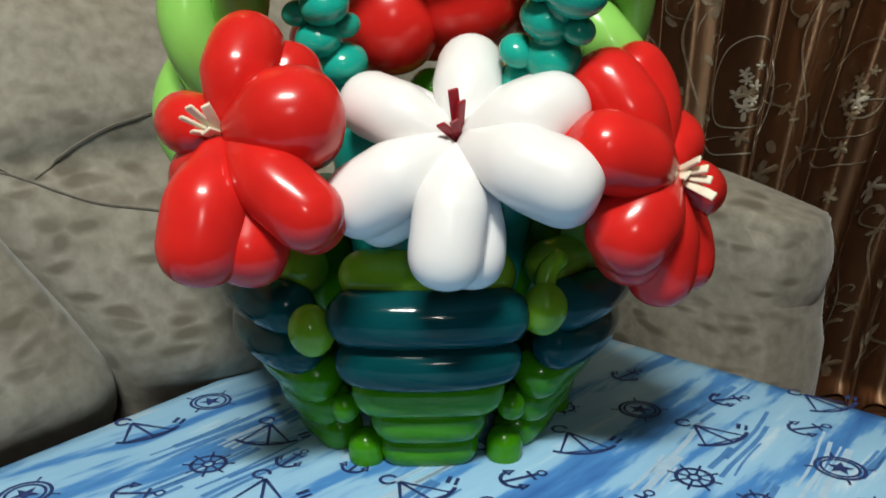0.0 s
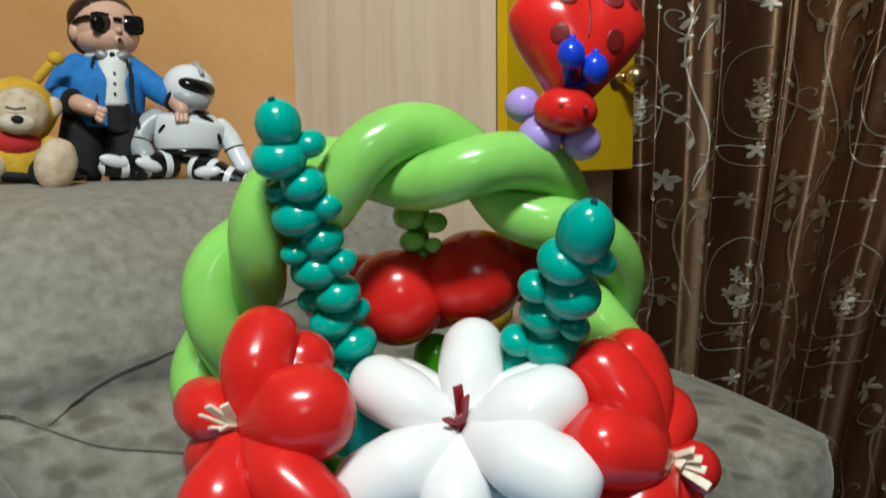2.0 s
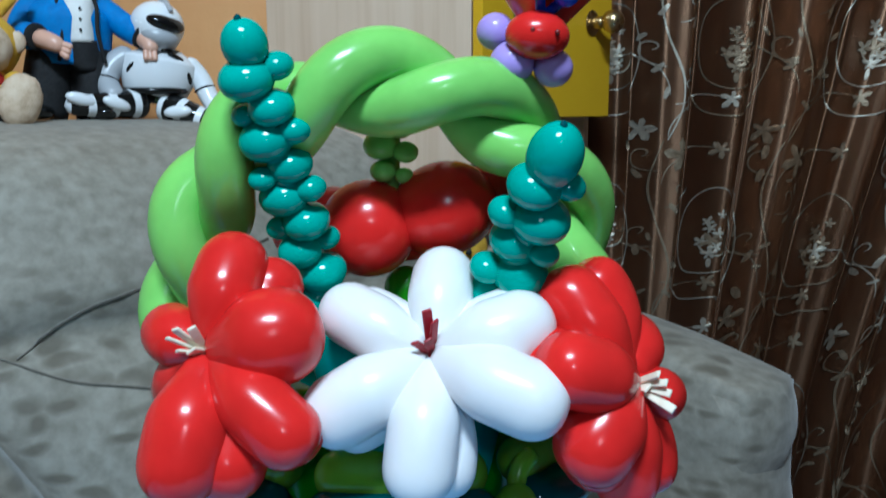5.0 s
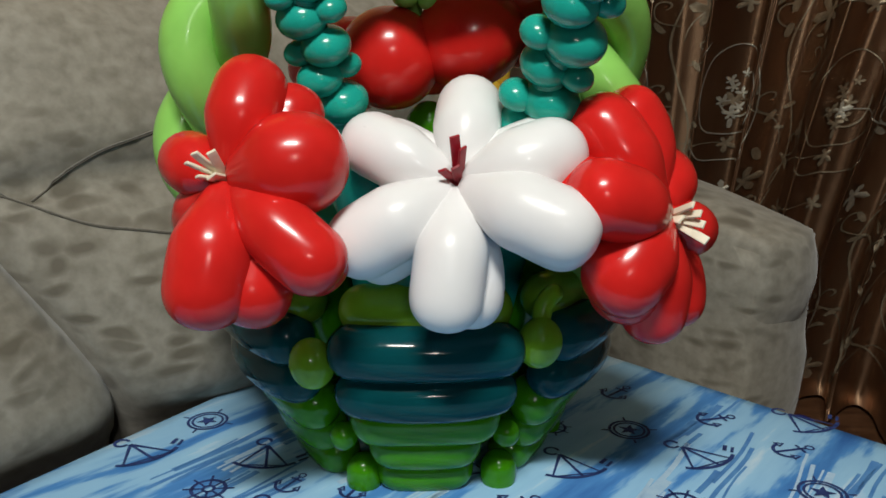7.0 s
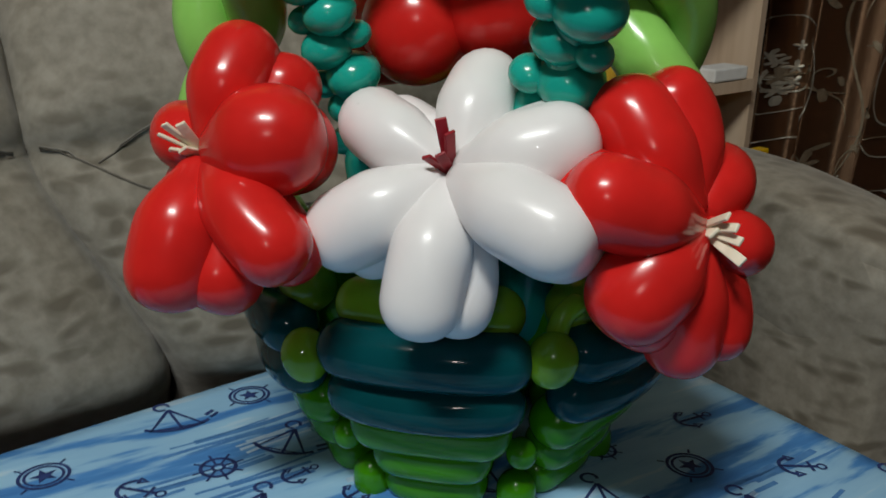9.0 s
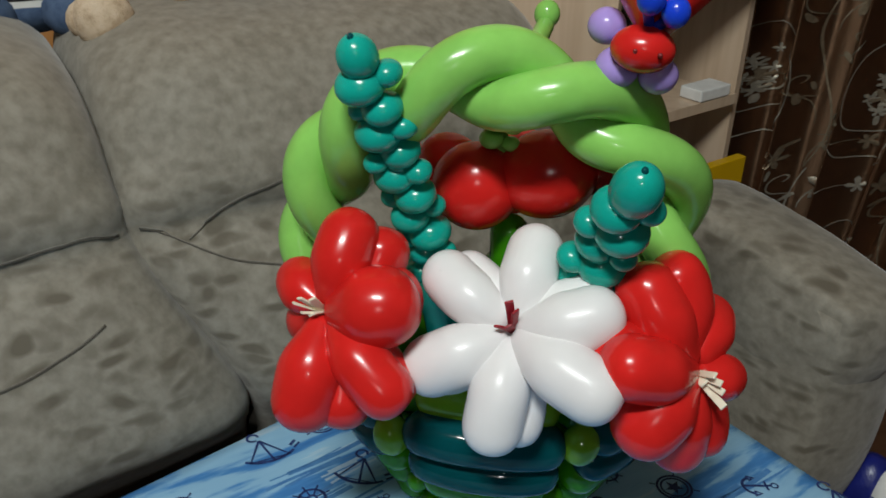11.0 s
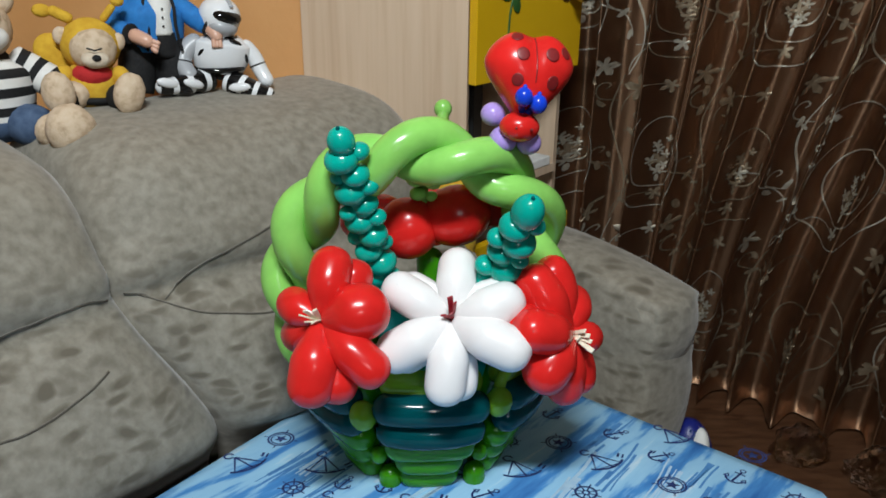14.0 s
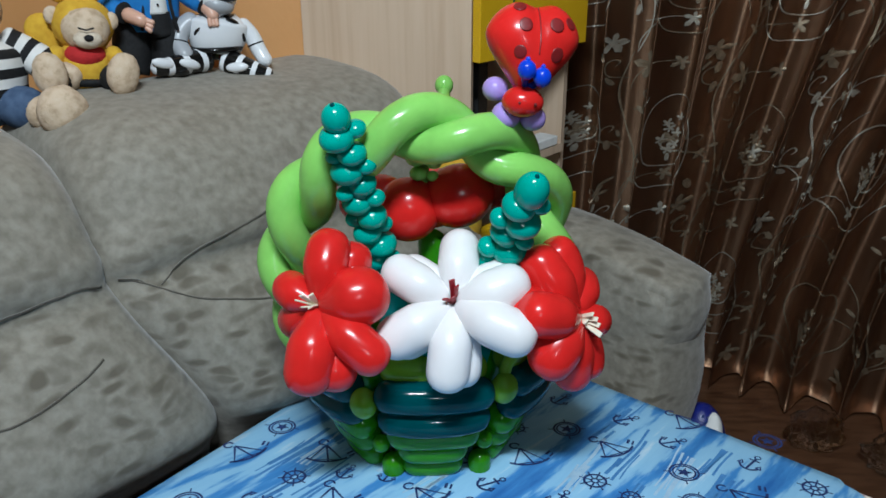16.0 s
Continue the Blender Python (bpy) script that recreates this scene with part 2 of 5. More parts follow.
M_BLUEPL = mottled("deep_blue_vinyl", [(0.006, 0.01, 0.12), (0.012, 0.02, 0.2)], 20, 0.35)
M_FILM = mottled("clear_plastic_wrap", [(0.85, 0.82, 0.8), (0.9, 0.88, 0.86)], 30, 0.1, 0.05, 0.8, 35, dist=0.01)
M_FILM.node_tree.nodes["Principled BSDF"].inputs["Transmission Weight"].default_value = 1.0
M_FILM.node_tree.nodes["Principled BSDF"].inputs["IOR"].default_value = 1.12


# ---- mesh helpers ----
def part(name, bm, material, parent=None, label="", smooth=True):
    """Links a bmesh as one mesh object, under its thing where a parent is given."""
    me = bpy.data.meshes.new(name)
    bmesh.ops.recalc_face_normals(bm, faces=bm.faces)
    bm.to_mesh(me)
    bm.free()
    for m in material if isinstance(material, list) else [material]:
        me.materials.append(m)
    if smooth:
        me.polygons.foreach_set("use_smooth", [True] * len(me.polygons))
    ob = new(name, me)
    ob.parent = parent
    if label:
        ob["label"] = label
    return ob


def thing(name, place, label, category, group="", turn=None):
    ob = new(name)
    ob.empty_display_size = 0.05
    ob.matrix_basis = Matrix.Translation(place) if turn is None else turn @ Matrix.Translation(place)
    return tagged(ob, label, category, group)


def up(x, y, z):
    """A place on the sloping seat's frame, in the level world."""
    return LEVEL @ Vector((x, y, z))


def smoothstep(a):
    a = max(0.0, min(1.0, a))
    return a * a * (3 - 2 * a)


def resample(points, n):
    """n points evenly along a Catmull-Rom line through the given ones."""
    pts = [Vector(p) for p in points]
    if len(pts) == 2:
        return [pts[0].lerp(pts[1], i / (n - 1)) for i in range(n)]
    ext = [2 * pts[0] - pts[1], *pts, 2 * pts[-1] - pts[-2]]
    fine = []
    for i in range(1, len(ext) - 2):
        p0, p1, p2, p3 = ext[i - 1:i + 3]
        for k in range(16):
            u = k / 16
            fine.append(0.5 * (2 * p1 + (p2 - p0) * u + (2 * p0 - 5 * p1 + 4 * p2 - p3) * u * u + (3 * p1 - p0 - 3 * p2 + p3) * u ** 3))
    fine.append(pts[-1])
    acc = [0.0]
    for a, b in zip(fine, fine[1:]):
        acc.append(acc[-1] + (b - a).length)
    out, j = [], 0
    for i in range(n):
        want = acc[-1] * i / (n - 1)
        while j < len(fine) - 2 and acc[j + 1] < want:
            j += 1
        d = acc[j + 1] - acc[j]
        out.append(fine[j].lerp(fine[j + 1], (want - acc[j]) / d if d else 0))
    return out


def tube(bm, points, radius, seg=20, rings=28, flat=1.0, mat=0, path=None):
    """A tube along points; radius is a number, with domed ends, or a function of 0..1."""
    pts = path or resample(points, rings)
    n = len(pts)
    length = sum((b - a).length for a, b in zip(pts, pts[1:])) or 1e-6
    if not callable(radius):
        R = radius
        cap = min(0.5, R / length)

        def radius(s):
            e = min(s, 1 - s)
            return R * math.sqrt(max(0.0, 1 - (1 - min(1, e / cap)) ** 2))
        # closer rings in the domes
        if path is None:
            dens = resample(points, 160)
            ss = [cap * (1 - math.cos(k / 6 * math.pi / 2)) for k in range(6)]
            mid = [cap + (1 - 2 * cap) * k / max(1, rings - 12) for k in range(max(1, rings - 12) + 1)]
            ss = ss + mid + [1 - s for s in reversed(ss)]
            pts = []
            for s in ss:
                f = s * 159
                i = min(158, int(f))
                pts.append(dens[i].lerp(dens[i + 1], f - i))
            n = len(pts)
            par = ss
        else:
            par = [i / (n - 1) for i in range(n)]
    else:
        par = [i / (n - 1) for i in range(n)]
    tang = [(pts[min(i + 1, n - 1)] - pts[max(i - 1, 0)]).normalized() for i in range(n)]
    ref = Vector((0, 0, 1)) if abs(tang[0].z) < 0.9 else Vector((0, 1, 0))
    u = (ref - tang[0] * ref.dot(tang[0])).normalized()
    rows = []
    for i in range(n):
        u = (u - tang[i] * u.dot(tang[i])).normalized()
        w = tang[i].cross(u)
        r = max(radius(par[i]), 1e-5)
        rows.append([bm.verts.new(pts[i] + (u * math.cos(a) + w * math.sin(a) * flat) * r) for a in (2 * math.pi * k / seg for k in range(seg))])
    for a, b in zip(rows, rows[1:]):
        for k in range(seg):
            f = bm.faces.new((a[k], a[(k + 1) % seg], b[(k + 1) % seg], b[k]))
            f.material_index = mat
    for row in (rows[0], rows[-1]):
        bm.faces.new(row).material_index = mat
    return bm


def ball(bm, centre, radii, turn=None, mat=0, seg=20, bump=0.0):
    """An ellipsoid; turn: a rotation matrix; bump: uneven by that share."""
    r = radii if hasattr(radii, "__len__") else (radii,) * 3
    m = Matrix.Translation(centre) @ (turn or Matrix()) @ Matrix.Diagonal((*r, 1))
    made = bmesh.ops.create_uvsphere(bm, u_segments=seg, v_segments=max(8, seg * 2 // 3), radius=1)["verts"]
    if bump:
        for v in made:
            v.co *= 1 + bump * noise.noise(v.co * 3.1 + Vector(centre) * 40)
    bmesh.ops.transform(bm, matrix=m, verts=made)
    for v in made:
        for f in v.link_faces:
            f.material_index = mat
    return made


def turned(rx=0, ry=0, rz=0):
    return pose(0, 0, 0, rx, ry, rz)


def slab(bm, size, m, bevel=0.0, mat=0):
    """A box of that size at the pose m, its edges bevelled."""
    made = bmesh.ops.create_cube(bm, size=1)["verts"]
    bmesh.ops.transform(bm, matrix=m @ Matrix.Diagonal((*size, 1)), verts=made)
    fs = {f for v in made for f in v.link_faces}
    for f in fs:
        f.material_index = mat
    if bevel:
        bmesh.ops.bevel(bm, geom=list({e for f in fs for e in f.edges}), offset=bevel, segments=2, affect="EDGES", profile=0.6, material=mat)
    return bm


def prism(bm, outline, z0, z1, bevel=0.0):
    """An outline in plan, raised from z0 to z1."""
    low = [bm.verts.new((x, y, z0)) for x, y in outline]
    high = [bm.verts.new((x, y, z1)) for x, y in outline]
    n = len(outline)
    bm.faces.new(low[::-1])
    top = bm.faces.new(high)
    for i in range(n):
        bm.faces.new((low[i], low[(i + 1) % n], high[(i + 1) % n], high[i]))
    if bevel:
        bmesh.ops.bevel(bm, geom=list(top.edges), offset=bevel, segments=3, affect="EDGES", profile=0.5)
    return bm


def rounded(corners, radius, n=6):
    """The outline with its corners rounded."""
    out = []
    for i, c in enumerate(corners):
        c = Vector(c)
        a, b = Vector(corners[i - 1]), Vector(corners[(i + 1) % len(corners)])
        p, q = c + (a - c).normalized() * radius, c + (b - c).normalized() * radius
        for k in range(n + 1):
            u = k / n
            out.append(tuple((1 - u) ** 2 * p + 2 * u * (1 - u) * c + u * u * q))
    return out


# ---- the room ----
def wall(name, a, b, z0, z1, thick, material, label):
    """A wall from a to b in plan; its thickness lies to the left of that way."""
    a, b = Vector((*a, 0)), Vector((*b, 0))
    d = b - a
    m = Matrix.Translation((a + b) / 2) @ Matrix.Rotation(math.atan2(d.y, d.x), 4, "Z") @ Matrix.Translation((0, thick / 2, (z0 + z1) / 2))
    ob = part(name, slab(bmesh.new(), (d.length, thick, z1 - z0), Matrix(), 0.004), material, smooth=False)
    ob.matrix_basis = m
    return tagged(ob, label, "wall", kind="structure")


wall("wall_north", (-2.2, 1.57), (-0.215, 1.57), FLOOR, CEILING, 0.15, M_WALL, "apricot painted plaster wall behind the sofa")
# the M_PLAIN walls only close the room; their dark colour deepens the shade
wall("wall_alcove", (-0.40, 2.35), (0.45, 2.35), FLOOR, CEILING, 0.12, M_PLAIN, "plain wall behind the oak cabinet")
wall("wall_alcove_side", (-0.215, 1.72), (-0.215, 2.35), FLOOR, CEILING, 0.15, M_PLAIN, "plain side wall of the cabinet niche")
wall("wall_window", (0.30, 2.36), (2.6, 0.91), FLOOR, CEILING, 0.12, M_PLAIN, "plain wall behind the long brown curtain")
wall("wall_east", (2.6, 1.0), (2.6, -2.4), FLOOR, CEILING, 0.12, M_PLAIN, "unseen side wall of the room, darkened to cut bounce light")
wall("wall_south", (2.6, -2.4), (-2.2, -2.4), FLOOR, CEILING, 0.12, M_PLAIN, "unseen wall opposite the sofa, darkened to cut bounce light")
wall("wall_west", (-2.2, -2.4), (-2.2, 1.6), FLOOR, CEILING, 0.12, M_WALL, "apricot painted side wall of the room")
fl = part("floor", slab(bmesh.new(), (5.2, 5.2, 0.1), pose(0.2, 0, FLOOR - 0.052)), M_FLOOR, smooth=False)
tagged(fl, "dark reddish-brown wooden plank floor", "floor", kind="structure")
ce = part("ceiling", slab(bmesh.new(), (5.2, 5.2, 0.1), pose(0.2, 0, CEILING + 0.05)), M_CEIL, smooth=False)
tagged(ce, "plain unseen ceiling, darkened to cut bounce light", "ceiling", kind="structure")


# ---- the cabinet in the corner ----
def cabinet():
    c0, c1, left = Vector((0.118, 1.446, 0)), Vector((0.365, 1.725, 0)), Vector((-0.228, 1.535, 0))
    back = [(-0.205, 1.70), (0.10, 1.92), (0.30, 1.86)]
    cab = thing("cabinet", (0.05, 1.65, FLOOR), "pale oak cabinet with a yellow door above an open shelf", "cabinet")
    inv = Matrix.Translation((-0.05, -1.65, -FLOOR))

    def add(name, bm, mat, label="", parent=cab, smooth=False):
        bmesh.ops.transform(bm, matrix=inv, verts=bm.verts)
        return part(name, bm, mat, parent, label, smooth)

    def upright(a, b, z0, z1, t, off=0.0):
        d = b - a
        return Matrix.Translation((a + b) / 2 + Vector((0, 0, (z0 + z1) / 2))) @ Matrix.Rotation(math.atan2(d.y, d.x), 4, "Z") @ Matrix.Translation((0, t / 2 + off, 0)), (d.length, t, z1 - z0)

    m, s = upright(left, c0, FLOOR, 2.2, 0.02)
    add("side_panel", slab(bmesh.new(), s, m, 0.002), M_WOOD, "pale oak laminate side panel")
    m, s = upright(Vector((*back[0], 0)), Vector((*back[1], 0)), FLOOR, 2.2, 0.015)
    add("back_panel", slab(bmesh.new(), s, m), M_WOOD)
    m, s = upright(Vector((*back[1], 0)), Vector((0.345, 1.765, 0)), FLOOR, 2.2, 0.018)
    add("end_panel", slab(bmesh.new(), s, m), M_WOOD)
    inner = [(-0.19, 1.56), (0.128, 1.478), (0.345, 1.735), (0.10, 1.90), (-0.18, 1.69)]
    for z in (0.30, 0.695, 0.96, 1.6, 2.18):
        add("shelf_board", prism(bmesh.new(), inner, z, z + 0.02), M_WOOD)
    # the door stands a little proud of the carcass
    door = None
    for z0, z1 in ((0.957, 2.17), (FLOOR + 0.08, 0.60)):
        m, s = upright(c0, c1, z0, z1, 0.02, -0.0225)
        ob = add("door", slab(bmesh.new(), s, m, 0.0015), M_YELLOW, "glossy yellow lacquered door")
        door = door or ob
    n = Vector((0.77, -0.638, 0))
    k = c1 - (c1 - c0).normalized() * 0.067 + n * 0.021 + Vector((0, 0, 1.125))
    bm = bmesh.new()
    tube(bm, [k, k + n * 0.03], 0.011, rings=14)
    ball(bm, k + n * 0.045, 0.021)
    tube(bm, [k + n * 0.001, k + n * 0.006], 0.023, rings=14)
    add("knob", bm, M_BRASS, "round aged brass knob", door, True)
    # clover sticker
    bm = bmesh.new()
    e = (c1 - c0).normalized()
    o = c0 + e * 0.115 + Vector((0, 0, 1.13)) + n * 0.0245
    frame_m = Matrix((( e.x, 0, n.x, o.x), (e.y, 0, n.y, o.y), (0, 1, 0, o.z), (0, 0, 0, 1)))
    for ang in (100, 10, -70, 185):
        a = radians(ang)
        ball(bm, frame_m @ Vector((0.022 * math.cos(a), 0.022 * math.sin(a), 0)), (0.021, 0.013, 0.0012), frame_m.to_3x3().to_4x4() @ turned(0, 0, ang), seg=12)
    tube(bm, [frame_m @ Vector(p) for p in ((0, 0, 0), (-0.012, -0.03, 0), (-0.018, -0.09, 0))], 0.002, seg=8, rings=16)
    add("leaf_sticker", bm, M_LEAF, "green clover leaf sticker", door, True)
    return cab


cabinet()


def shelf_clutter():
    z = 0.716
    bm = bmesh.new()
    slab(bm, (0.085, 0.05, 0.022), pose(0, 0, 0.0115, 0, 0, 50), 0.003)
    ob = part("paper_box", bm, M_CLOTHW, smooth=False)
    ob.matrix_basis = Matrix.Translation((0.285, 1.70, z))
    tagged(ob, "small white paper box on the oak shelf", "box")
    # black block added in place of the shaded inside of the open bay
    bm = bmesh.new()
    slab(bm, (0.12, 0.10, 0.215), pose(0, 0, 0.109), 0.006)
    ob = part("dark_inside_block", bm, M_BLACK, smooth=False)
    ob.matrix_basis = Matrix.Translation((0.09, 1.62, z)) @ turned(0, 0, -14)
    tagged(ob, "black block standing in for the cabinet's dark inside", "box")
    # yellow plush with black ear tips, below the open shelf at the side of the sofa
    bm = bmesh.new()
    ball(bm, (0, 0, 0.085), (0.06, 0.05, 0.085), bump=0.08)
    ball(bm, (0, -0.01, 0.20), (0.062, 0.052, 0.052), bump=0.08)
    ball(bm, (-0.055, -0.01, 0.235), (0.022, 0.015, 0.03), mat=1)
    ball(bm, (0.05, -0.01, 0.25), (0.018, 0.014, 0.028))
    ball(bm, (-0.02, -0.062, 0.205), 0.006, mat=1, seg=10)
    ball(bm, (0.025, -0.062, 0.205), 0.006, mat=1, seg=10)
    ob = part("plush_toy", bm, [M_FURY, M_BLACK])
    ob.matrix_basis = Matrix.Translation((0.095, 1.385, 0.575)) @ Matrix.Diagonal((0.8, 0.8, 0.9, 1))
    tagged(ob, "yellow plush toy with black ears behind the basket", "plush toy")


shelf_clutter()


# ---- the curtain ----
CUR_A, CUR_D = Vector((0.375, 1.985, 0)), Vector((0.848, -0.530, 0)).normalized()
CUR_N = Vector((CUR_D.y, -CUR_D.x, 0))
CUR_L, CUR_Z0, CUR_Z1 = 1.75, FLOOR + 0.01, 2.5


def curtain_at(s, z):
    """A place on the curtain: s metres along it, at height z; folds deepen and drift as it falls."""
    drop = (CUR_Z1 - z) / (CUR_Z1 - CUR_Z0)
    lean = 0.24 * smoothstep((drop - 0.35) / 0.65) * smoothstep(s / 0.9)
    q = s * (2 * math.pi / 0.128) + 1.1 * math.sin(s * 7.3) + 0.5 * math.sin(s * 17)
    fold = 1.1 * math.tanh(1.35 * math.sin(q)) + 0.16 * math.sin(2.3 * q + 1 + drop)
    deep = 0.040 + 0.018 * drop
    p = CUR_A + CUR_D * (s - lean + 0.012 * math.cos(q)) + CUR_N * (deep * fold + 0.03 * noise.noise(Vector((s * 2, z * 1.5, 3))))
    p.z = z
    return p


def curtain():
    cur = thing("curtain", (CUR_A.x, CUR_A.y, FLOOR), "long brown satin curtain with beige vine and leaf embroidery", "curtain")
    inv = Matrix.Translation((-CUR_A.x, -CUR_A.y, -FLOOR))
    bm = bmesh.new()
    nu, nv = 300, 40
    front = [[bm.verts.new(curtain_at(CUR_L * i / nu, CUR_Z0 + (CUR_Z1 - CUR_Z0) * j / nv)) for i in range(nu + 1)] for j in range(nv + 1)]
    for j in range(nv):
        for i in range(nu):
            bm.faces.new((front[j][i], front[j][i + 1], front[j + 1][i + 1], front[j + 1][i]))
    bmesh.ops.solidify(bm, geom=list(bm.faces), thickness=0.0015)
    bmesh.ops.transform(bm, matrix=inv, verts=bm.verts)
    part("cloth", bm, M_SATIN, cur)

    def on(s, z):
        # just in front of the cloth, on the room's side
        a, b, c = curtain_at(s, z), curtain_at(s + 0.003, z), curtain_at(s, z + 0.003)
        n = (b - a).cross(c - a).normalized()
        n = n if n.dot(CUR_N) > 0 else -n
        return a + n * 0.0028, n

    def ribbon(bm, line, width):
        rows = []
        for i, (s, z) in enumerate(line):
            a, b = line[max(0, i - 1)], line[min(len(line) - 1, i + 1)]
            ds, dz = b[0] - a[0], b[1] - a[1]
            k = math.hypot(ds, dz) or 1
            w = 0.66 * width * (0.35 + 0.65 * math.sin(math.pi * (0.1 + 0.8 * i / max(1, len(line) - 1))))
            rows.append((bm.verts.new(on(s - dz / k * w, z + ds / k * w)[0]), bm.verts.new(on(s + dz / k * w, z - ds / k * w)[0])))
        for a, b in zip(rows, rows[1:]):
            bm.faces.new((a[0], a[1], b[1], b[0]))

    def leaf(bm, s, z, size, ang, lobes=5):
        c = bm.verts.new(on(s, z)[0])
        ring = []
        for k in range(lobes * 4):
            a = 2 * math.pi * k / (lobes * 4)
            r = 1.0 * size * (0.30 + 0.70 * abs(math.cos(a * lobes / 2)) ** 1.2) * (1 + 0.25 * math.cos(a))
            ring.append(bm.verts.new(on(s + r * math.cos(a + ang) * 0.8, z + r * math.sin(a + ang))[0]))
        for k in range(len(ring)):
            bm.faces.new((c, ring[k], ring[(k + 1) % len(ring)]))

    def bud(bm, s, z, size, ang):
        line = [(s + size * t * math.cos(ang), z + size * t * math.sin(ang)) for t in (0, 0.25, 0.5, 0.75, 1)]
        ribbon(bm, line, size * 0.28)

    rnd = random.Random(5)

    def oval(a, b, s, z, t0=0, t1=360, n=40, tip=0.0):
        out = []
        for i in range(n + 1):
            t = radians(t0 + (t1 - t0) * i / n)
            out.append((s + a * math.cos(t), z + b * math.sin(t) + tip * max(0, math.sin(t)) ** 6))
        return out

    PW, PH = 0.285, 0.395
    for row in range(6):
        for col in range(7):
            s, z = 0.335 + PW * (col - 1) + (0.0 if row % 2 else 0.006), 0.30 + PH * row + 0.01
            if not 0.05 < s < CUR_L - 0.05 or z > CUR_Z1 - 0.15:
                continue
            bm = bmesh.new()
            ribbon(bm, oval(0.062, 0.088, s, z, tip=0.012), 0.0022)
            ribbon(bm, oval(0.098, 0.132, s, z - 0.012, 120, 420, tip=0.01), 0.0022)
            ribbon(bm, oval(0.03, 0.05, s + 0.01, z, 200, 380, 16), 0.003)
            for k in range(7):
                leaf(bm, s + 0.014 * math.sin(k * 2.4), z - 0.045 + 0.014 * k, 0.017 - 0.001 * k, 1.57 + 0.5 * math.sin(k * 2.1), 5)
            bud(bm, s, z - 0.075, 0.02, 1.57)
            part("medallion_embroidery", bm, M_EMB2 if (row + col) % 3 else M_EMB, cur).matrix_basis = inv
            # vines that climb between the medallions
            bm = bmesh.new()
            x = s + PW / 2
            if x < CUR_L - 0.06:
                vine = [(x + 0.022 * math.sin(i / 30 * 6.28), z - PH / 2 + PH * i / 30) for i in range(31)]
                ribbon(bm, vine, 0.0028)
                for sg, dz in ((1, -0.12), (-1, -0.04), (1, 0.05), (-1, 0.13)):
                    curl = []
                    for i in range(22):
                        t = i / 21
                        a, r = t * 5.2, 0.036 * (1 - 0.72 * t)
                        curl.append((x + sg * (0.008 + 0.03 * t ** 0.5 + r * math.sin(a) * 0.8), z + dz + 0.03 * t + r * (1 - math.cos(a)) * 0.8))
                    ribbon(bm, curl, 0.0026)
                    bud(bm, x + sg * 0.03, z + dz - 0.012, 0.026, rnd.uniform(0.6, 2.5))
                    bud(bm, x + sg * 0.052, z + dz + 0.05, 0.022, rnd.uniform(0, 3))
                for k in range(6):
                    bud(bm, x + rnd.uniform(-0.06, 0.06), z + rnd.uniform(-0.19, 0.19), rnd.uniform(0.016, 0.03), rnd.uniform(0, 6.28))
                for sg, zz in ((1, 0.10), (-1, -0.10), (1, -0.19)):
                    arc = [(x + sg * (0.10 * (1 - math.cos(t))), z + zz + 0.09 * math.sin(t)) for t in [k / 14 * 2.0 for k in range(15)]]
                    ribbon(bm, arc, 0.002)
                    leaf(bm, *arc[-1], 0.02, rnd.uniform(0, 6), 5)
                leaf(bm, x + 0.035, z + 0.165, 0.036, rnd.uniform(0, 6), 5)
                leaf(bm, x - 0.04, z - 0.17, 0.028, rnd.uniform(0, 6), 5)
                leaf(bm, x + 0.045, z - 0.06, 0.022, rnd.uniform(0, 6), 3)
                part("vine_embroidery", bm, M_EMB2 if (row * 2 + col) % 4 == 0 else M_EMB, cur).matrix_basis = inv
    return cur


curtain()


# ---- the sofa ----
def pillow(size, puff=0.5, cuts=12, seed=0, wrinkle=0.006):
    """A stuffed block: a cube drawn towards a ball, with soft wrinkles."""
    bm = bmesh.new()
    bmesh.ops.create_cube(bm, size=2)
    bmesh.ops.subdivide_edges(bm, edges=list(bm.edges), cuts=cuts, use_grid_fill=True)
    for v in bm.verts:
        x, y, z = v.co
        sph = Vector((x * math.sqrt(1 - y * y / 2 - z * z / 2 + y * y * z * z / 3), y * math.sqrt(1 - z * z / 2 - x * x / 2 + z * z * x * x / 3), z * math.sqrt(1 - x * x / 2 - y * y / 2 + x * x * y * y / 3)))
        # round the rims strongly, keep the middles full
        box = Vector([math.copysign(abs(c) ** 0.85, c) for c in v.co])
        p = box.lerp(sph, puff)
        v.co = Vector((p.x * size[0] / 2, p.y * size[1] / 2, p.z * size[2] / 2))
    for v in bm.verts:
        n = noise.noise(v.co * 7 + Vector((seed * 5, 0, 0))) + 0.5 * noise.noise(v.co * 19 + Vector((seed * 3, 1, 0)))
        v.co += v.co.normalized() * wrinkle * n
    return bm


SOFA_D = Vector((0.68, 0.733, 0))
SOFA_N = Vector((0.733, -0.68, 0))
SOFA_M = Matrix(((SOFA_D.x, -SOFA_N.x, 0, 0), (SOFA_D.y, -SOFA_N.y, 0, 0), (0, 0, 1, 0), (0, 0, 0, 1)))


def drape(bm_tree, points, lift):
    out = []
    for p in points:
        loc, nor, _, _ = bm_tree.find_nearest(p)
        out.append(loc + nor * lift)
    return out


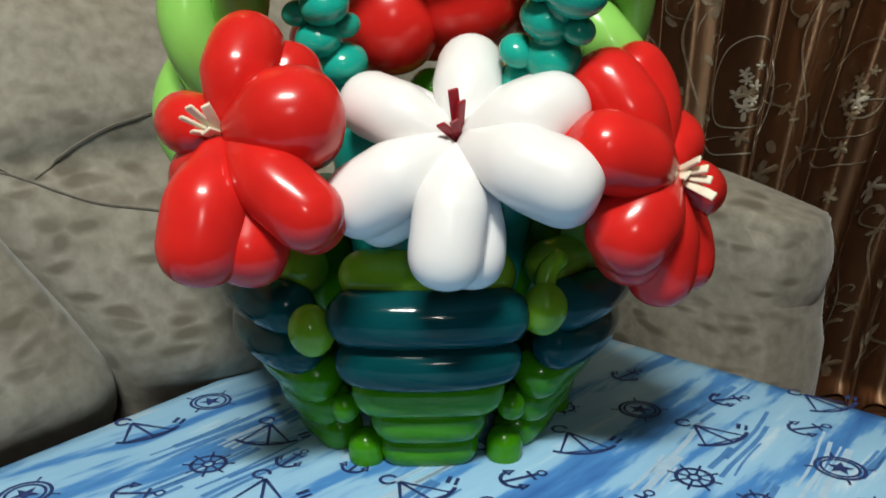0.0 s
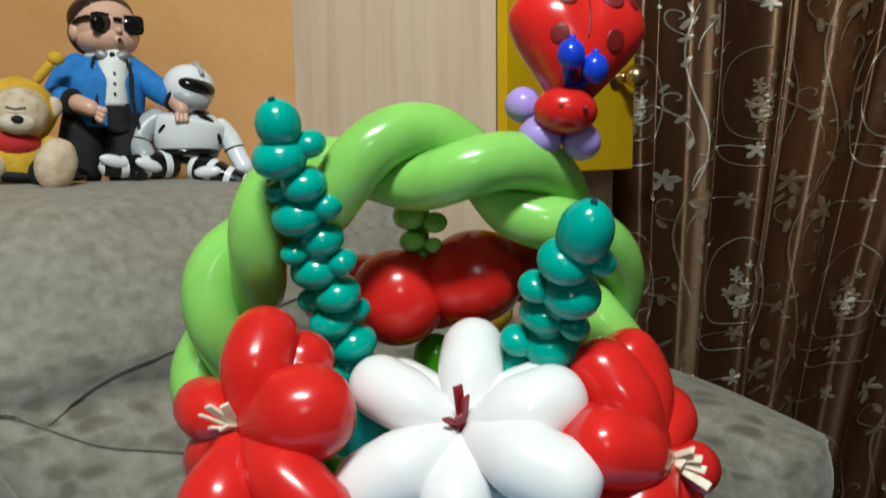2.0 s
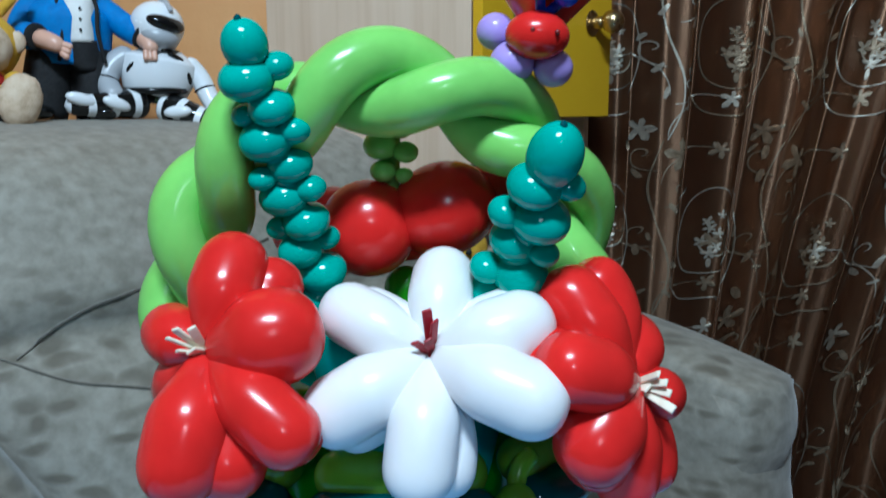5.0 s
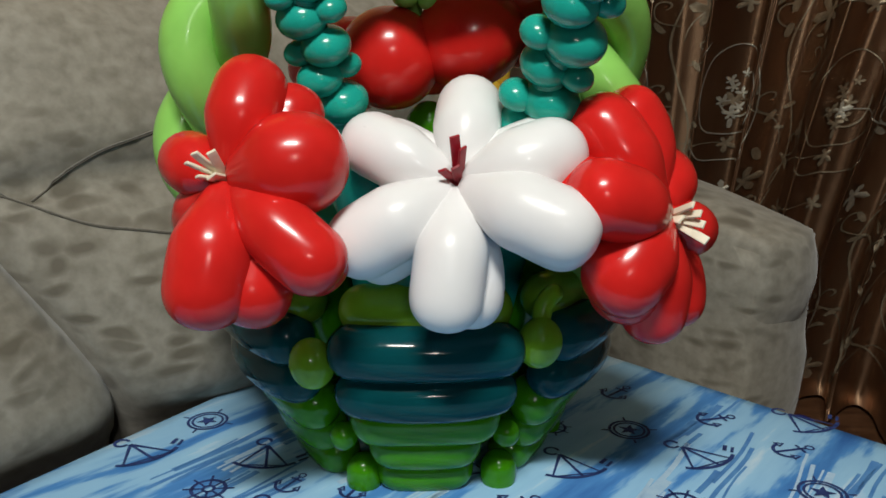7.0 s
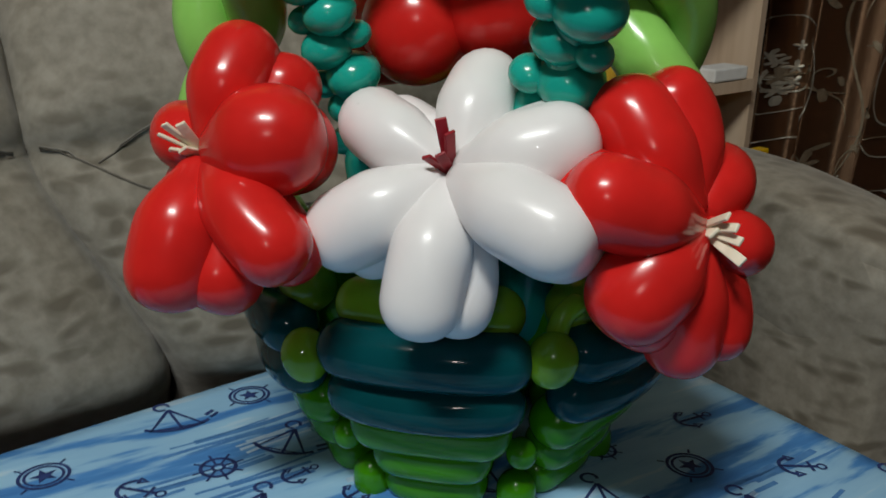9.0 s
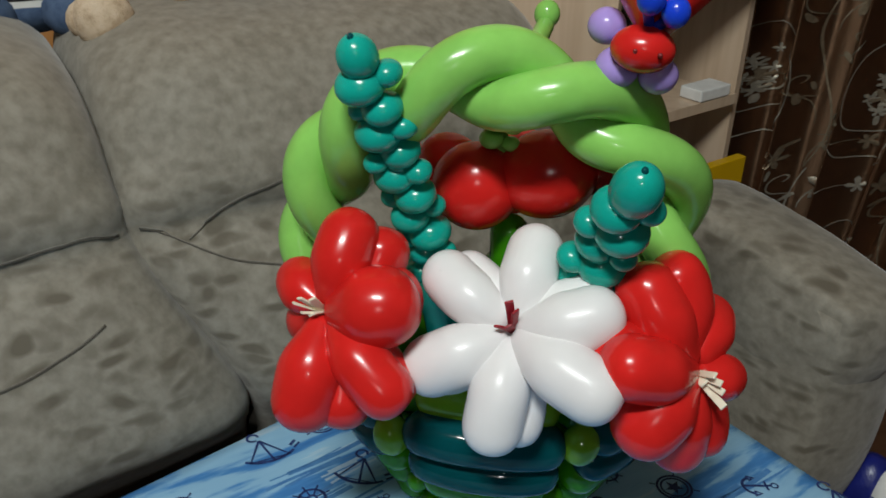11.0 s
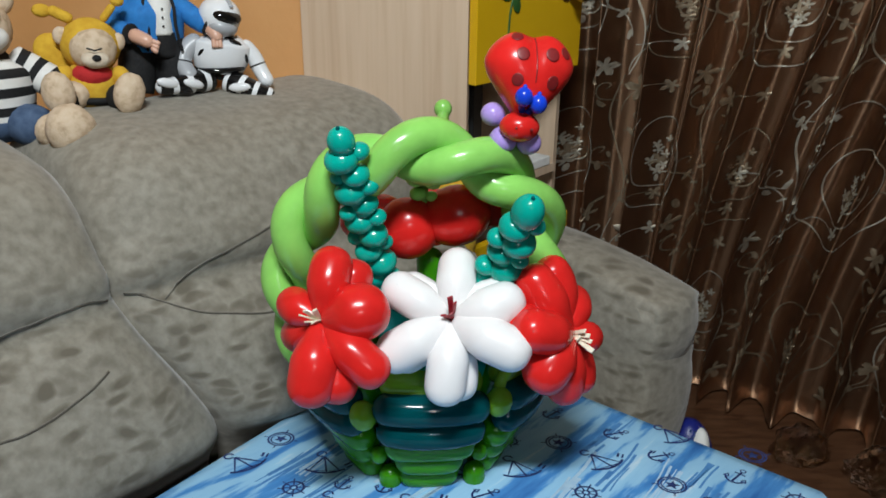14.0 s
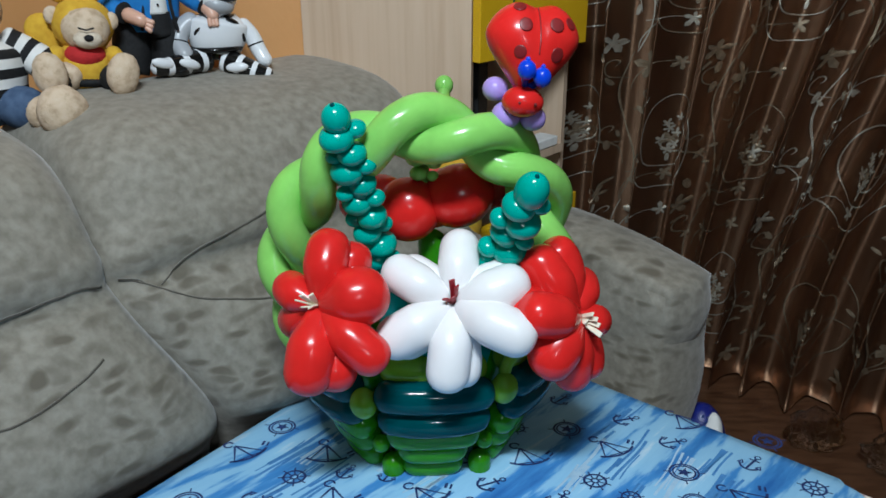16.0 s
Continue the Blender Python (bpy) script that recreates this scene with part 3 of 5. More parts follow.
def sofa():
    from mathutils.bvhtree import BVHTree
    base = Vector((-0.35, 1.15, FLOOR))
    so = thing("sofa", base, "olive-grey mottled suede corner sofa with puffed backrest cushions", "sofa")
    inv = Matrix.Translation(-base)

    def put(name, bm, m, mat=M_SUEDE, label=""):
        bmesh.ops.transform(bm, matrix=inv @ m, verts=bm.verts)
        bm.normal_update()
        tree = BVHTree.FromBMesh(bm)
        return part(name, bm, mat, so, label), tree

    PROFILE = [(-0.13, 0.36), (-0.165, 0.44), (-0.205, 0.505), (-0.204, 0.54), (-0.172, 0.61), (-0.135, 0.68), (-0.108, 0.716), (-0.084, 0.735), (-0.100, 0.754), (-0.090, 0.79),
               (-0.062, 0.84), (-0.030, 0.89), (0.012, 0.926), (0.07, 0.946), (0.15, 0.954), (0.24, 0.957), (0.305, 0.935), (0.328, 0.84), (0.33, 0.5), (0.33, 0.14)]

    def backrest(along, length, seed, nu=44, nv=72):
        """One section of the back, swept along it: full in the middle, drawn in at both ends, creased along the seam."""
        line = resample([(b, z, 0) for b, z in PROFILE], nv)
        bm = bmesh.new()
        rows = []
        for i in range(nu + 1):
            u = -1 + 2 * i / nu
            u = math.copysign(abs(u) ** 0.8, u)
            t = max(0.0, (abs(u) - 0.80) / 0.20)
            k = 1 - math.sqrt(max(0.0, 1 - t * t))
            row = []
            for p in line:
                b, z = p.x, p.y
                full = 0.020 * (1 - u * u) * abs(math.sin(max(0, min(1, (z - 0.46) / 0.55)) * 2 * math.pi)) ** 0.7 + 0.012 * (1 - abs(u) ** 3)
                b2 = b - full + (0.10 - b) * 0.17 * k
                t2 = max(0.0, (abs(u) - 0.66) / 0.34)
                z2 = z - 0.085 * (1 - math.sqrt(max(0.0, 1 - t2 * t2))) * smoothstep((z - 0.72) / 0.2)
                # folds that run out from the seam and the ends
                w = noise.noise(Vector((u * 4 + seed, z * 5, b * 3))) * 0.007
                w += noise.noise(Vector((u * 11 + seed, z * 3, 7))) * 0.005 * math.exp(-((z - 0.735) / 0.06) ** 2)
                w += noise.noise(Vector((u * 3 + seed, z * 26, 2))) * 0.009 * smoothstep((abs(u) - 0.5) / 0.4)
                o = Vector((-0.440, 0.985, z2)) + SOFA_D * (along + u * length / 2 + 0.10 * smoothstep((0.75 - z) / 0.28) * (1 if b < 0.1 else 0)) - SOFA_N * (b2 - w)
                row.append(bm.verts.new(o))
            rows.append(row)
        for a, b in zip(rows, rows[1:]):
            for q in range(nv - 1):
                bm.faces.new((a[q], a[q + 1], b[q + 1], b[q]))
            bm.faces.new((a[nv - 1], a[0], b[0], b[nv - 1]))
        bm.faces.new(rows[0])
        bm.faces.new(rows[-1][::-1])
        return bm

    _, back_b = put("backrest", backrest(0.30, 0.70, 1), Matrix())
    _, back_a = put("backrest", backrest(-0.395, 0.70, 4), Matrix())
    # the arm: a puffed roll over a padded panel
    a_dir = Vector((0.72, -0.69, 0)).normalized()
    a_n = Vector((-a_dir.y, a_dir.x, 0))
    am = Matrix(((a_dir.x, a_n.x, 0, 0), (a_dir.y, a_n.y, 0, 0), (0, 0, 1, 0), (0, 0, 0, 1)))
    end = Vector((0.465, 1.10, 0))

    def arm_at(along, behind, z, lean=0, roll=0):
        return Matrix.Translation(end - a_dir * along + a_n * behind + Vector((0, 0, z))) @ am @ turned(-lean, roll)

    put("arm_roll", pillow((0.40, 0.19, 0.19), 0.5, seed=9), arm_at(0.18, 0.078, 0.563, 4, 9))
    put("arm_panel", pillow((0.395, 0.205, 0.44), 0.38, seed=11, wrinkle=0.01), arm_at(0.185, 0.078, 0.415, 3))
    put("arm_foot", slab(bmesh.new(), (0.30, 0.12, 0.28), Matrix(), 0.02), arm_at(0.185, 0.08, FLOOR + 0.145))

    def seam(tree, pts):
        """A dark stitched groove with a pale welt beside it."""
        for dz, r, mat, lift in ((0.0, 0.0011, M_SEAM, -0.0005), (0.0024, 0.0009, M_STITCH, -0.0002)):
            bm = bmesh.new()
            line = drape(tree, [inv @ (p + Vector((0, 0, dz))) for p in resample(pts, 34)], lift)
            tube(bm, line, lambda s: r, seg=6, path=line)
            part("stitched_seam", bm, mat, so)

    seam(back_b, [(-0.405, 0.904, 0.736), (-0.375, 0.913, 0.727), (-0.348, 0.917, 0.715), (-0.302, 0.931, 0.693), (-0.26, 0.953, 0.680), (-0.207, 0.990, 0.664), (-0.14, 1.05, 0.655)])
    seam(back_b, [(-0.349, 0.921, 0.719), (-0.338, 0.946, 0.731), (-0.319, 0.967, 0.749), (-0.285, 0.980, 0.763), (-0.245, 1.022, 0.776), (-0.19, 1.08, 0.795), (-0.13, 1.14, 0.815)])
    seam(back_a, [(-0.60, 0.665, 0.722), (-0.555, 0.705, 0.735), (-0.513, 0.752, 0.742), (-0.484, 0.787, 0.745), (-0.455, 0.820, 0.747), (-0.435, 0.850, 0.746), (-0.42, 0.886, 0.731)])
    seam(back_a, [(-0.53, 0.605, 0.635), (-0.484, 0.659, 0.638), (-0.465, 0.680, 0.635), (-0.441, 0.716, 0.637), (-0.419, 0.751, 0.646), (-0.406, 0.773, 0.653), (-0.395, 0.799, 0.663)])
    return so


sofa()


# ---- the seat and its printed cover ----
SEAT = [(0.035, 1.335), (0.668, 0.722), (0.22, 0.27), (-0.57, 0.32)]


def ottoman():
    outline = rounded(SEAT, 0.07)
    # spread past the cover: a dark rim stands in for the shaded gap
    inner = [tuple(Vector(p).lerp(Vector((0.10, 0.7)), -0.035)) for p in outline]
    ot = thing("ottoman", (0.1, 0.7, FLOOR), "added dark seat body under the printed cover, its rim standing in for the shaded gap", "ottoman")
    bm = bmesh.new()
    low = [bm.verts.new((x, y, FLOOR + 0.002)) for x, y in inner]
    high = [bm.verts.new(up(x, y, 0.469)) for x, y in inner]
    n = len(inner)
    bm.faces.new(low[::-1])
    bm.faces.new(high)
    for i in range(n):
        bm.faces.new((low[i], low[(i + 1) % n], high[(i + 1) % n], high[i]))
    bmesh.ops.transform(bm, matrix=Matrix.Translation((-0.1, -0.7, -FLOOR)), verts=bm.verts)
    part("padded_body", bm, M_OTTO, ot, smooth=False)


ottoman()


def cover():
    outline = rounded(SEAT, 0.06)
    o = Vector((0.1, 0.7, 0.47))
    co = thing("printed_cover", o, "pale blue cotton seat cover printed with anchors and ship wheels", "seat cover", turn=LEVEL)
    bm = prism(bmesh.new(), [(x - o.x, y - o.y) for x, y in outline], 0.0, 0.03, 0.012)
    part("cloth", bm, M_PRINT, co)
    line = [Vector((x - o.x, y - o.y, 0.016)) for x, y in outline]
    line.append(line[0])
    bm = bmesh.new()
    tube(bm, None, lambda s: 0.0045, seg=8, path=resample(line, 260))
    part("piping", bm, M_PIPING, co, "dotted cord piping")
    top = 0.0306

    def stroke(bm, pts, w, m):
        rows = []
        for i, p in enumerate(pts):
            a, b = Vector(pts[max(0, i - 1)]), Vector(pts[min(len(pts) - 1, i + 1)])
            d = (b - a).normalized()
            s = Vector((-d.y, d.x)) * w / 2
            rows.append([bm.verts.new(m @ Vector((p[0] + k * s.x, p[1] + k * s.y, 0))) for k in (-1, 1)])
        for a, b in zip(rows, rows[1:]):
            bm.faces.new((a[0], a[1], b[1], b[0]))

    def arc(cx, cy, r, a0, a1, n=20, ry=None):
        return [(cx + r * math.cos(radians(a0 + (a1 - a0) * i / n)), cy + (ry or r) * math.sin(radians(a0 + (a1 - a0) * i / n))) for i in range(n + 1)]

    def anchor(m):
        bm = bmesh.new()
        stroke(bm, [(0, 0.016), (0, -0.018)], 0.0035, m)
        stroke(bm, [(-0.008, 0.010), (0.008, 0.010)], 0.0028, m)
        stroke(bm, arc(0, 0.020, 0.004, 0, 360), 0.002, m)
        stroke(bm, arc(0, -0.004, 0.014, 190, 350), 0.0035, m)
        for sg in (-1, 1):
            stroke(bm, [(sg * 0.017, -0.009), (sg * 0.0135, 0.0), (sg * 0.0095, -0.008)], 0.003, m)
        return bm

    def wheel(m, k=1.0):
        bm = bmesh.new()
        stroke(bm, arc(0, 0, 0.015 * k, 0, 360, 28), 0.0035, m)
        stroke(bm, arc(0, 0, 0.005 * k, 0, 360, 14), 0.003, m)
        for i in range(8):
            a = math.pi / 4 * i
            stroke(bm, [(0.005 * k * math.cos(a), 0.005 * k * math.sin(a)), (0.023 * k * math.cos(a), 0.023 * k * math.sin(a))], 0.0022, m)
        return bm

    def compass(m):
        bm = bmesh.new()
        stroke(bm, arc(0, 0, 0.020, 0, 360, 28), 0.003, m)
        stroke(bm, arc(0, 0, 0.0155, 0, 360, 28), 0.0025, m)
        c = bm.verts.new(m @ Vector((0, 0, 0)))
        pts = []
        for i in range(10):
            a, r = math.pi / 5 * i, 0.012 if i % 2 == 0 else 0.005
            pts.append(bm.verts.new(m @ Vector((r * math.cos(a), r * math.sin(a), 0))))
        for i in range(10):
            bm.faces.new((c, pts[i], pts[(i + 1) % 10]))
        for a in (0, 90, 180, 270):
            stroke(bm, [(0.022 * math.cos(radians(a)), 0.022 * math.sin(radians(a))), (0.029 * math.cos(radians(a)), 0.029 * math.sin(radians(a)))], 0.002, m)
        return bm

    def sextant(m):
        bm = bmesh.new()
        stroke(bm, [(-0.004, 0.026), (-0.022, -0.014), (0.026, -0.012), (-0.004, 0.026)], 0.0035, m)
        stroke(bm, arc(0, 0.03, 0.048, 235, 312, 16), 0.004, m)
        stroke(bm, [(-0.004, 0.026), (0.006, -0.016)], 0.0028, m)
        stroke(bm, arc(-0.010, 0.034, 0.007, 0, 300, 14), 0.003, m)
        stroke(bm, [(0.030, 0.004), (0.038, 0.012)], 0.004, m)
        stroke(bm, [(0.034, -0.002), (0.042, 0.006)], 0.003, m)
        return bm

    def brushes(m, rnd):
        bm = bmesh.new()
        for i in range(4):
            y, x0 = (i - 1.5) * 0.007 + rnd.uniform(-0.002, 0.002), rnd.uniform(-0.07, -0.03)
            stroke(bm, [(x0 + 0.025 * k, y + 0.002 * math.sin(k + i)) for k in range(rnd.randint(3, 6))], rnd.uniform(0.002, 0.0075), m)
        return bm

    rnd = random.Random(3)
    motifs = {
        "compass_print": (compass, [(-0.182, 0.893), (0.262, 0.892), (0.412, 0.776), (-0.27, 0.70), (0.56, 0.86), (0.03, 1.05)]),
        "anchor_print": (anchor, [(-0.18, 0.706), (0.265, 0.987), (0.358, 0.922), (0.415, 0.856), (0.228, 0.71), (0.137, 0.746), (0.515, 0.80), (-0.05, 1.0), (0.10, 1.12), (0.36, 0.66)]),
        "ship_wheel_print": (wheel, [(-0.137, 0.758), (0.283, 0.754), (0.17, 1.02), (0.58, 0.74), (-0.33, 0.60)]),
        "sextant_print": (sextant, [(-0.101, 0.815), (0.052, 0.715), (0.322, 0.835), (0.193, 0.811), (-0.077, 0.708), (-0.222, 0.818), (0.455, 0.915), (0.48, 0.715), (-0.01, 0.92)]),
    }
    for name, (make, places) in motifs.items():
        for i, (x, y) in enumerate(places):
            ang = {"anchor_print": -62, "sextant_print": 20}.get(name, 0) + rnd.uniform(-25, 25)
            m = pose(x - o.x, y - o.y, top + 0.0002 * (i % 3), 0, 0, ang)
            part(name, make(m), M_NAVY, co, smooth=False)
    # smaller motifs fill the gaps between
    taken = [p for _, ps in motifs.values() for p in ps]
    for i in range(400):
        x, y = rnd.uniform(-0.30, 0.55), rnd.uniform(0.58, 1.02)
        if x + y < 1.30 and (x + 0.28) * 0.625 - (y - 0.71) * 0.36 > 0.05 and min(math.hypot(x - a, y - c) for a, c in taken) > 0.056:
            name, make = (("anchor_print", anchor), ("ship_wheel_print", wheel), ("sextant_print", sextant), ("compass_print", compass))[len(taken) % 4]
            taken.append((x, y))
            m = pose(x - o.x, y - o.y, top + 0.0002, 0, 0, rnd.uniform(-60, 30)) @ Matrix.Diagonal((0.82, 0.82, 1, 1))
            part(name, make(m), M_NAVY, co, smooth=False)
    for i in range(30):
        x, y = rnd.uniform(-0.25, 0.5), rnd.uniform(0.62, 1.0)
        if x + y < 1.28 and (x + 0.28) * 0.625 - (y - 0.71) * 0.36 > 0.04:
            part("brush_stroke_print", brushes(pose(x - o.x, y - o.y, top - 0.0003, 0, 0, 52 + rnd.uniform(-6, 6)), rnd), M_BRUSH if i % 3 else M_PALE, co, smooth=False)


cover()


# ---- the balloon basket ----
HUB = Vector((0.047, 0.886, 0.5))


def basket():
    bk = thing("balloon_basket", HUB, "twisted balloon flower basket in green, teal, red and white", "balloon basket", turn=LEVEL)
    inv = Matrix.Translation(-HUB)

    def add(name, bm, mat, parent=bk, label=""):
        bmesh.ops.transform(bm, matrix=inv, verts=bm.verts)
        return part(name, bm, mat, parent, label)

    def corner(R, k, z, turn=0.0):
        a = radians(-115 + 60 * k + turn)
        return Vector((HUB.x + R * math.cos(a), HUB.y + R * math.sin(a), z))

    def ring(name, R, z, r, mat, bulge=1.06, label="", sag=0.0, gap=0.012):
        for k in range(6):
            a, b = corner(R, k, z), corner(R, k + 1, z)
            d = (b - a).normalized()
            a, b = a + d * gap, b - d * gap
            mid = (a + b) / 2
            out = Vector((mid.x - HUB.x, mid.y - HUB.y, 0)) * (bulge - 1)
            pts = [a, a.lerp(b, 0.25) + out * 0.8 + Vector((0, 0, -sag * 0.8)), mid + out + Vector((0, 0, -sag)), a.lerp(b, 0.75) + out * 0.8 + Vector((0, 0, -sag * 0.8)), b]
            add(name, tube(bmesh.new(), pts, r, 24, 34), mat, bk, label)

    # the bowl, from the foot up
    ring("foot_balloon", 0.119, 0.5155, 0.0215, M_GREEN, 1.05, "glossy green sausage balloon", gap=0.016)
    ring("bowl_balloon", 0.133, 0.547, 0.0225, M_GREEN, 1.08, "glossy green sausage balloon", gap=0.018)
    ring("bowl_balloon", 0.152, 0.578, 0.0235, M_GREEN, 1.05, "glossy green sausage balloon")
    ring("belt_balloon", 0.172, 0.6135, 0.0220, M_DARK, 1.10, "dark teal glossy balloon", 0.004)
    ring("belt_balloon", 0.182, 0.650, 0.0235, M_DARK, 1.10, "dark teal glossy balloon")
    ring("rim_balloon", 0.165, 0.679, 0.0215, M_OLIVE, 1.06, "glossy green sausage balloon")
    FOOT = Vector((0.006, 0, 0))
    for k in range(6):
        add("foot_knob", tube(bmesh.new(), [corner(0.122, k, 0.489) + FOOT, corner(0.122, k, 0.530) + FOOT], 0.0165), M_GREEN)
        bm = bmesh.new()
        ball(bm, corner(0.142, k, 0.556), (0.0125, 0.0125, 0.013))
        add("bowl_knob", bm, M_GREEN)
        z = 0.638 if k == 0 else 0.653
        bm = bmesh.new()
        ball(bm, corner(0.184, k, z), (0.0185, 0.0185, 0.0215), turned(0, 12 if k else -12, 0))
        if k == 1:
            tube(bm, [corner(0.176, k, z + 0.012) + Vector((0.004, 0, 0)), corner(0.168, k, z + 0.030) + Vector((0.014, 0, 0)), corner(0.155, k, z + 0.040) + Vector((0.034, 0, 0))], 0.0082, rings=20)
        add("belt_knob", bm, M_OLIVE, bk, "olive green round knob balloon")
    # what fills the bowl
    for k in range(6):
        p = corner(0.105, k + 0.5, 0.60)
        q = corner(0.125, k + 0.5, 0.735)
        add("leaf_balloon", tube(bmesh.new(), [p, q], 0.038), M_TEAL if k % 2 == 0 else M_GREEN, bk, "teal inner leaf balloon" if k % 2 == 0 else "")
    add("core_balloon", tube(bmesh.new(), [(HUB.x, HUB.y, 0.52), (HUB.x, HUB.y, 0.74)], 0.075), M_GREEN)

    # flowers: each petal is a balloon folded on itself, two lobes side by side
    def petal(c, tip, R, back, side, lobe2=0.92, waist=0.5):
        c, tip = Vector(c), Vector(tip)
        d = (tip - c).normalized()
        L = (tip - c).length
        toward = Vector((0.0, -1.0, 0.12))
        w = d.cross(toward).normalized()
        b = w.cross(d).normalized()
        if b.dot(toward) < 0:
            b = -b
        bm = bmesh.new()

        def prof(R, L):
            dome = R * 1.0 / L

            def f(s):
                grow = waist + (1 - waist) * smoothstep(s / 0.5)
                e = 1 - s
                cap = max(0, 1 - (1 - min(1, e / dome)) ** 2.3) ** (1 / 2.3)
                st = math.sqrt(min(1, s / 0.06))
                return R * grow * cap * st
            return f
        n = 34
        ss = [1 - (1 - i / (n - 1)) ** 1.6 for i in range(n)]

        def lobe(off0, off1, R, L, bow):
            pts = [c + d * (L * s) + off0 * (1 - s) + off1 * smoothstep(s * 1.4) + b * (bow * math.sin(math.pi * s)) for s in ss]
            f = prof(R, L)
            tube(bm, None, lambda u: f(ss[min(n - 1, round(u * (n - 1)))]), seg=24, path=pts)
        lobe(Vector(), Vector(), R, L, 0.010)
        lobe(b * -0.004, b * -back * 0.62 + w * side, R * lobe2, L * 0.945, -0.004)
        return bm

    def flower(name, c, petals, mat, label, strips, smat, slabel, face, size=1.0):
        bm = bmesh.new()
        ball(bm, Vector(c) + Vector((0, 0.012, 0)), 0.014)
        fl = add(name, bm, mat, bk, label)
        for tip, R, back, side in petals:
            tip, R = tuple(Vector(c).lerp(Vector(tip), size)), R * size
            add("petal", petal(Vector(c) + (Vector(tip) - Vector(c)) * 0.03, tip, R, back, side), mat, fl)
        face = Vector(face).normalized()
        for dx, dy, ln, wd in strips:
            ln, wd = ln * 1.5, wd * 1.35
            c0 = Vector(c) + face * 0.006
            d = (face * 0.9 + Vector((dx, 0, dy))).normalized()
            m = Matrix.Translation(c0 + d * ln / 2) @ d.to_track_quat("Z", "Y").to_matrix().to_4x4() @ turned(0, 0, 40 + 30 * dx)
            add("stamen", slab(bmesh.new(), (wd, 0.0022, ln), m, 0.0006), smat, fl, slabel)

    flower("white_flower", (0.087, 0.697, 0.788),
           [((0.095, 0.773, 0.848), 0.0258, 0.018, 0.013),
            ((0.175, 0.708, 0.816), 0.0275, 0.020, -0.006),
            ((0.183, 0.653, 0.756), 0.0285, 0.022, 0.006),
            ((0.077, 0.654, 0.690), 0.0265, 0.020, -0.017),
            ((-0.003, 0.689, 0.734), 0.0285, 0.022, -0.014),
            ((0.005, 0.749, 0.817), 0.0255, 0.020, 0.004)],
           M_WHITE, "white six-petalled balloon flower", [(-0.18, 1.7, 0.026, 0.0055), (0.15, 1.3, 0.021, 0.0055), (-0.6, 0.35, 0.016, 0.005), (-0.1, 0.4, 0.016, 0.005)],
           M_WINE, "dark red latex strip", (0, -1, 0.3))
    flower("red_flower", (-0.073, 0.674, 0.793),
           [((-0.061, 0.721, 0.869), 0.0275, 0.012, 0.027),
            ((0.006, 0.683, 0.813), 0.0365, 0.020, 0.004),
            ((0.007, 0.635, 0.731), 0.0255, 0.026, 0.006),
            ((-0.087, 0.633, 0.697), 0.0300, 0.006, -0.028),
            ((-0.121, 0.725, 0.802), 0.0235, 0.020, 0.000),
            ((-0.118, 0.745, 0.745), 0.0250, 0.020, 0.000)],
           M_RED, "red balloon flower", [(-0.9, 0.55, 0.021, 0.0045), (-0.45, 0.75, 0.022, 0.0045), (0.05, 0.8, 0.020, 0.005), (-0.7, 0.1, 0.015, 0.0045), (-0.1, 0.1, 0.012, 0.006)],
           M_CREAM, "cream latex strip", (-0.25, -1, 0.2))
    flower("red_flower", (0.238, 0.718, 0.763),
           [((0.180, 0.737, 0.845), 0.0275, 0.012, 0.024),
            ((0.163, 0.661, 0.792), 0.0285, 0.020, 0.000),
            ((0.189, 0.677, 0.702), 0.0310, 0.016, -0.012),
            ((0.236, 0.721, 0.666), 0.0260, 0.012, -0.020),
            ((0.272, 0.758, 0.743), 0.0215, 0.020, 0.000),
            ((0.250, 0.797, 0.781), 0.0260, 0.020, 0.000)],
           M_RED, "red balloon flower", [(0.25, 0.45, 0.020, 0.0045), (0.45, 0.2, 0.021, 0.0045), (0.55, -0.1, 0.022, 0.0045), (0.5, -0.45, 0.026, 0.005), (0.1, 0.0, 0.013, 0.006)],
           M_CREAM, "cream latex strip", (0.35, -1, 0.05))
    bm = bmesh.new()
    ball(bm, (0.06, 0.83, 0.875), 0.03)
    fl = add("back_red_flower", bm, M_RED, bk, "large red balloon flower at the back")
    for p, r, ry in (((0.026, 0.806, 0.876), (0.043, 0.038, 0.043), 14), ((0.092, 0.812, 0.893), (0.048, 0.040, 0.042), -18), ((0.146, 0.842, 0.904), (0.044, 0.036, 0.036), -14),
                     ((-0.010, 0.852, 0.884), (0.034, 0.030, 0.028), 15), ((-0.046, 0.872, 0.866), (0.029, 0.026, 0.025), 0), ((0.060, 0.885, 0.880), (0.042, 0.036, 0.034), 0),
                     ((-0.002, 0.826, 0.856), (0.042, 0.030, 0.024), -12)):
        bm = bmesh.new()
        ball(bm, p, r, turned(0, ry, 0), seg=28)
        add("petal", bm, M_RED, fl)
    add("stem_balloon", tube(bmesh.new(), [(0.060, 0.85, 0.66), (0.056, 0.835, 0.84)], 0.02), M_GREEN)
    # a small lime bubble stalk between the red flower and the handle
    bs = add("bud_stalk", tube(bmesh.new(), [(0.045, 0.815, 0.90), (0.048, 0.800, 0.985)], 0.0075), M_LIME, bk, "lime green twisted bubble stalk")
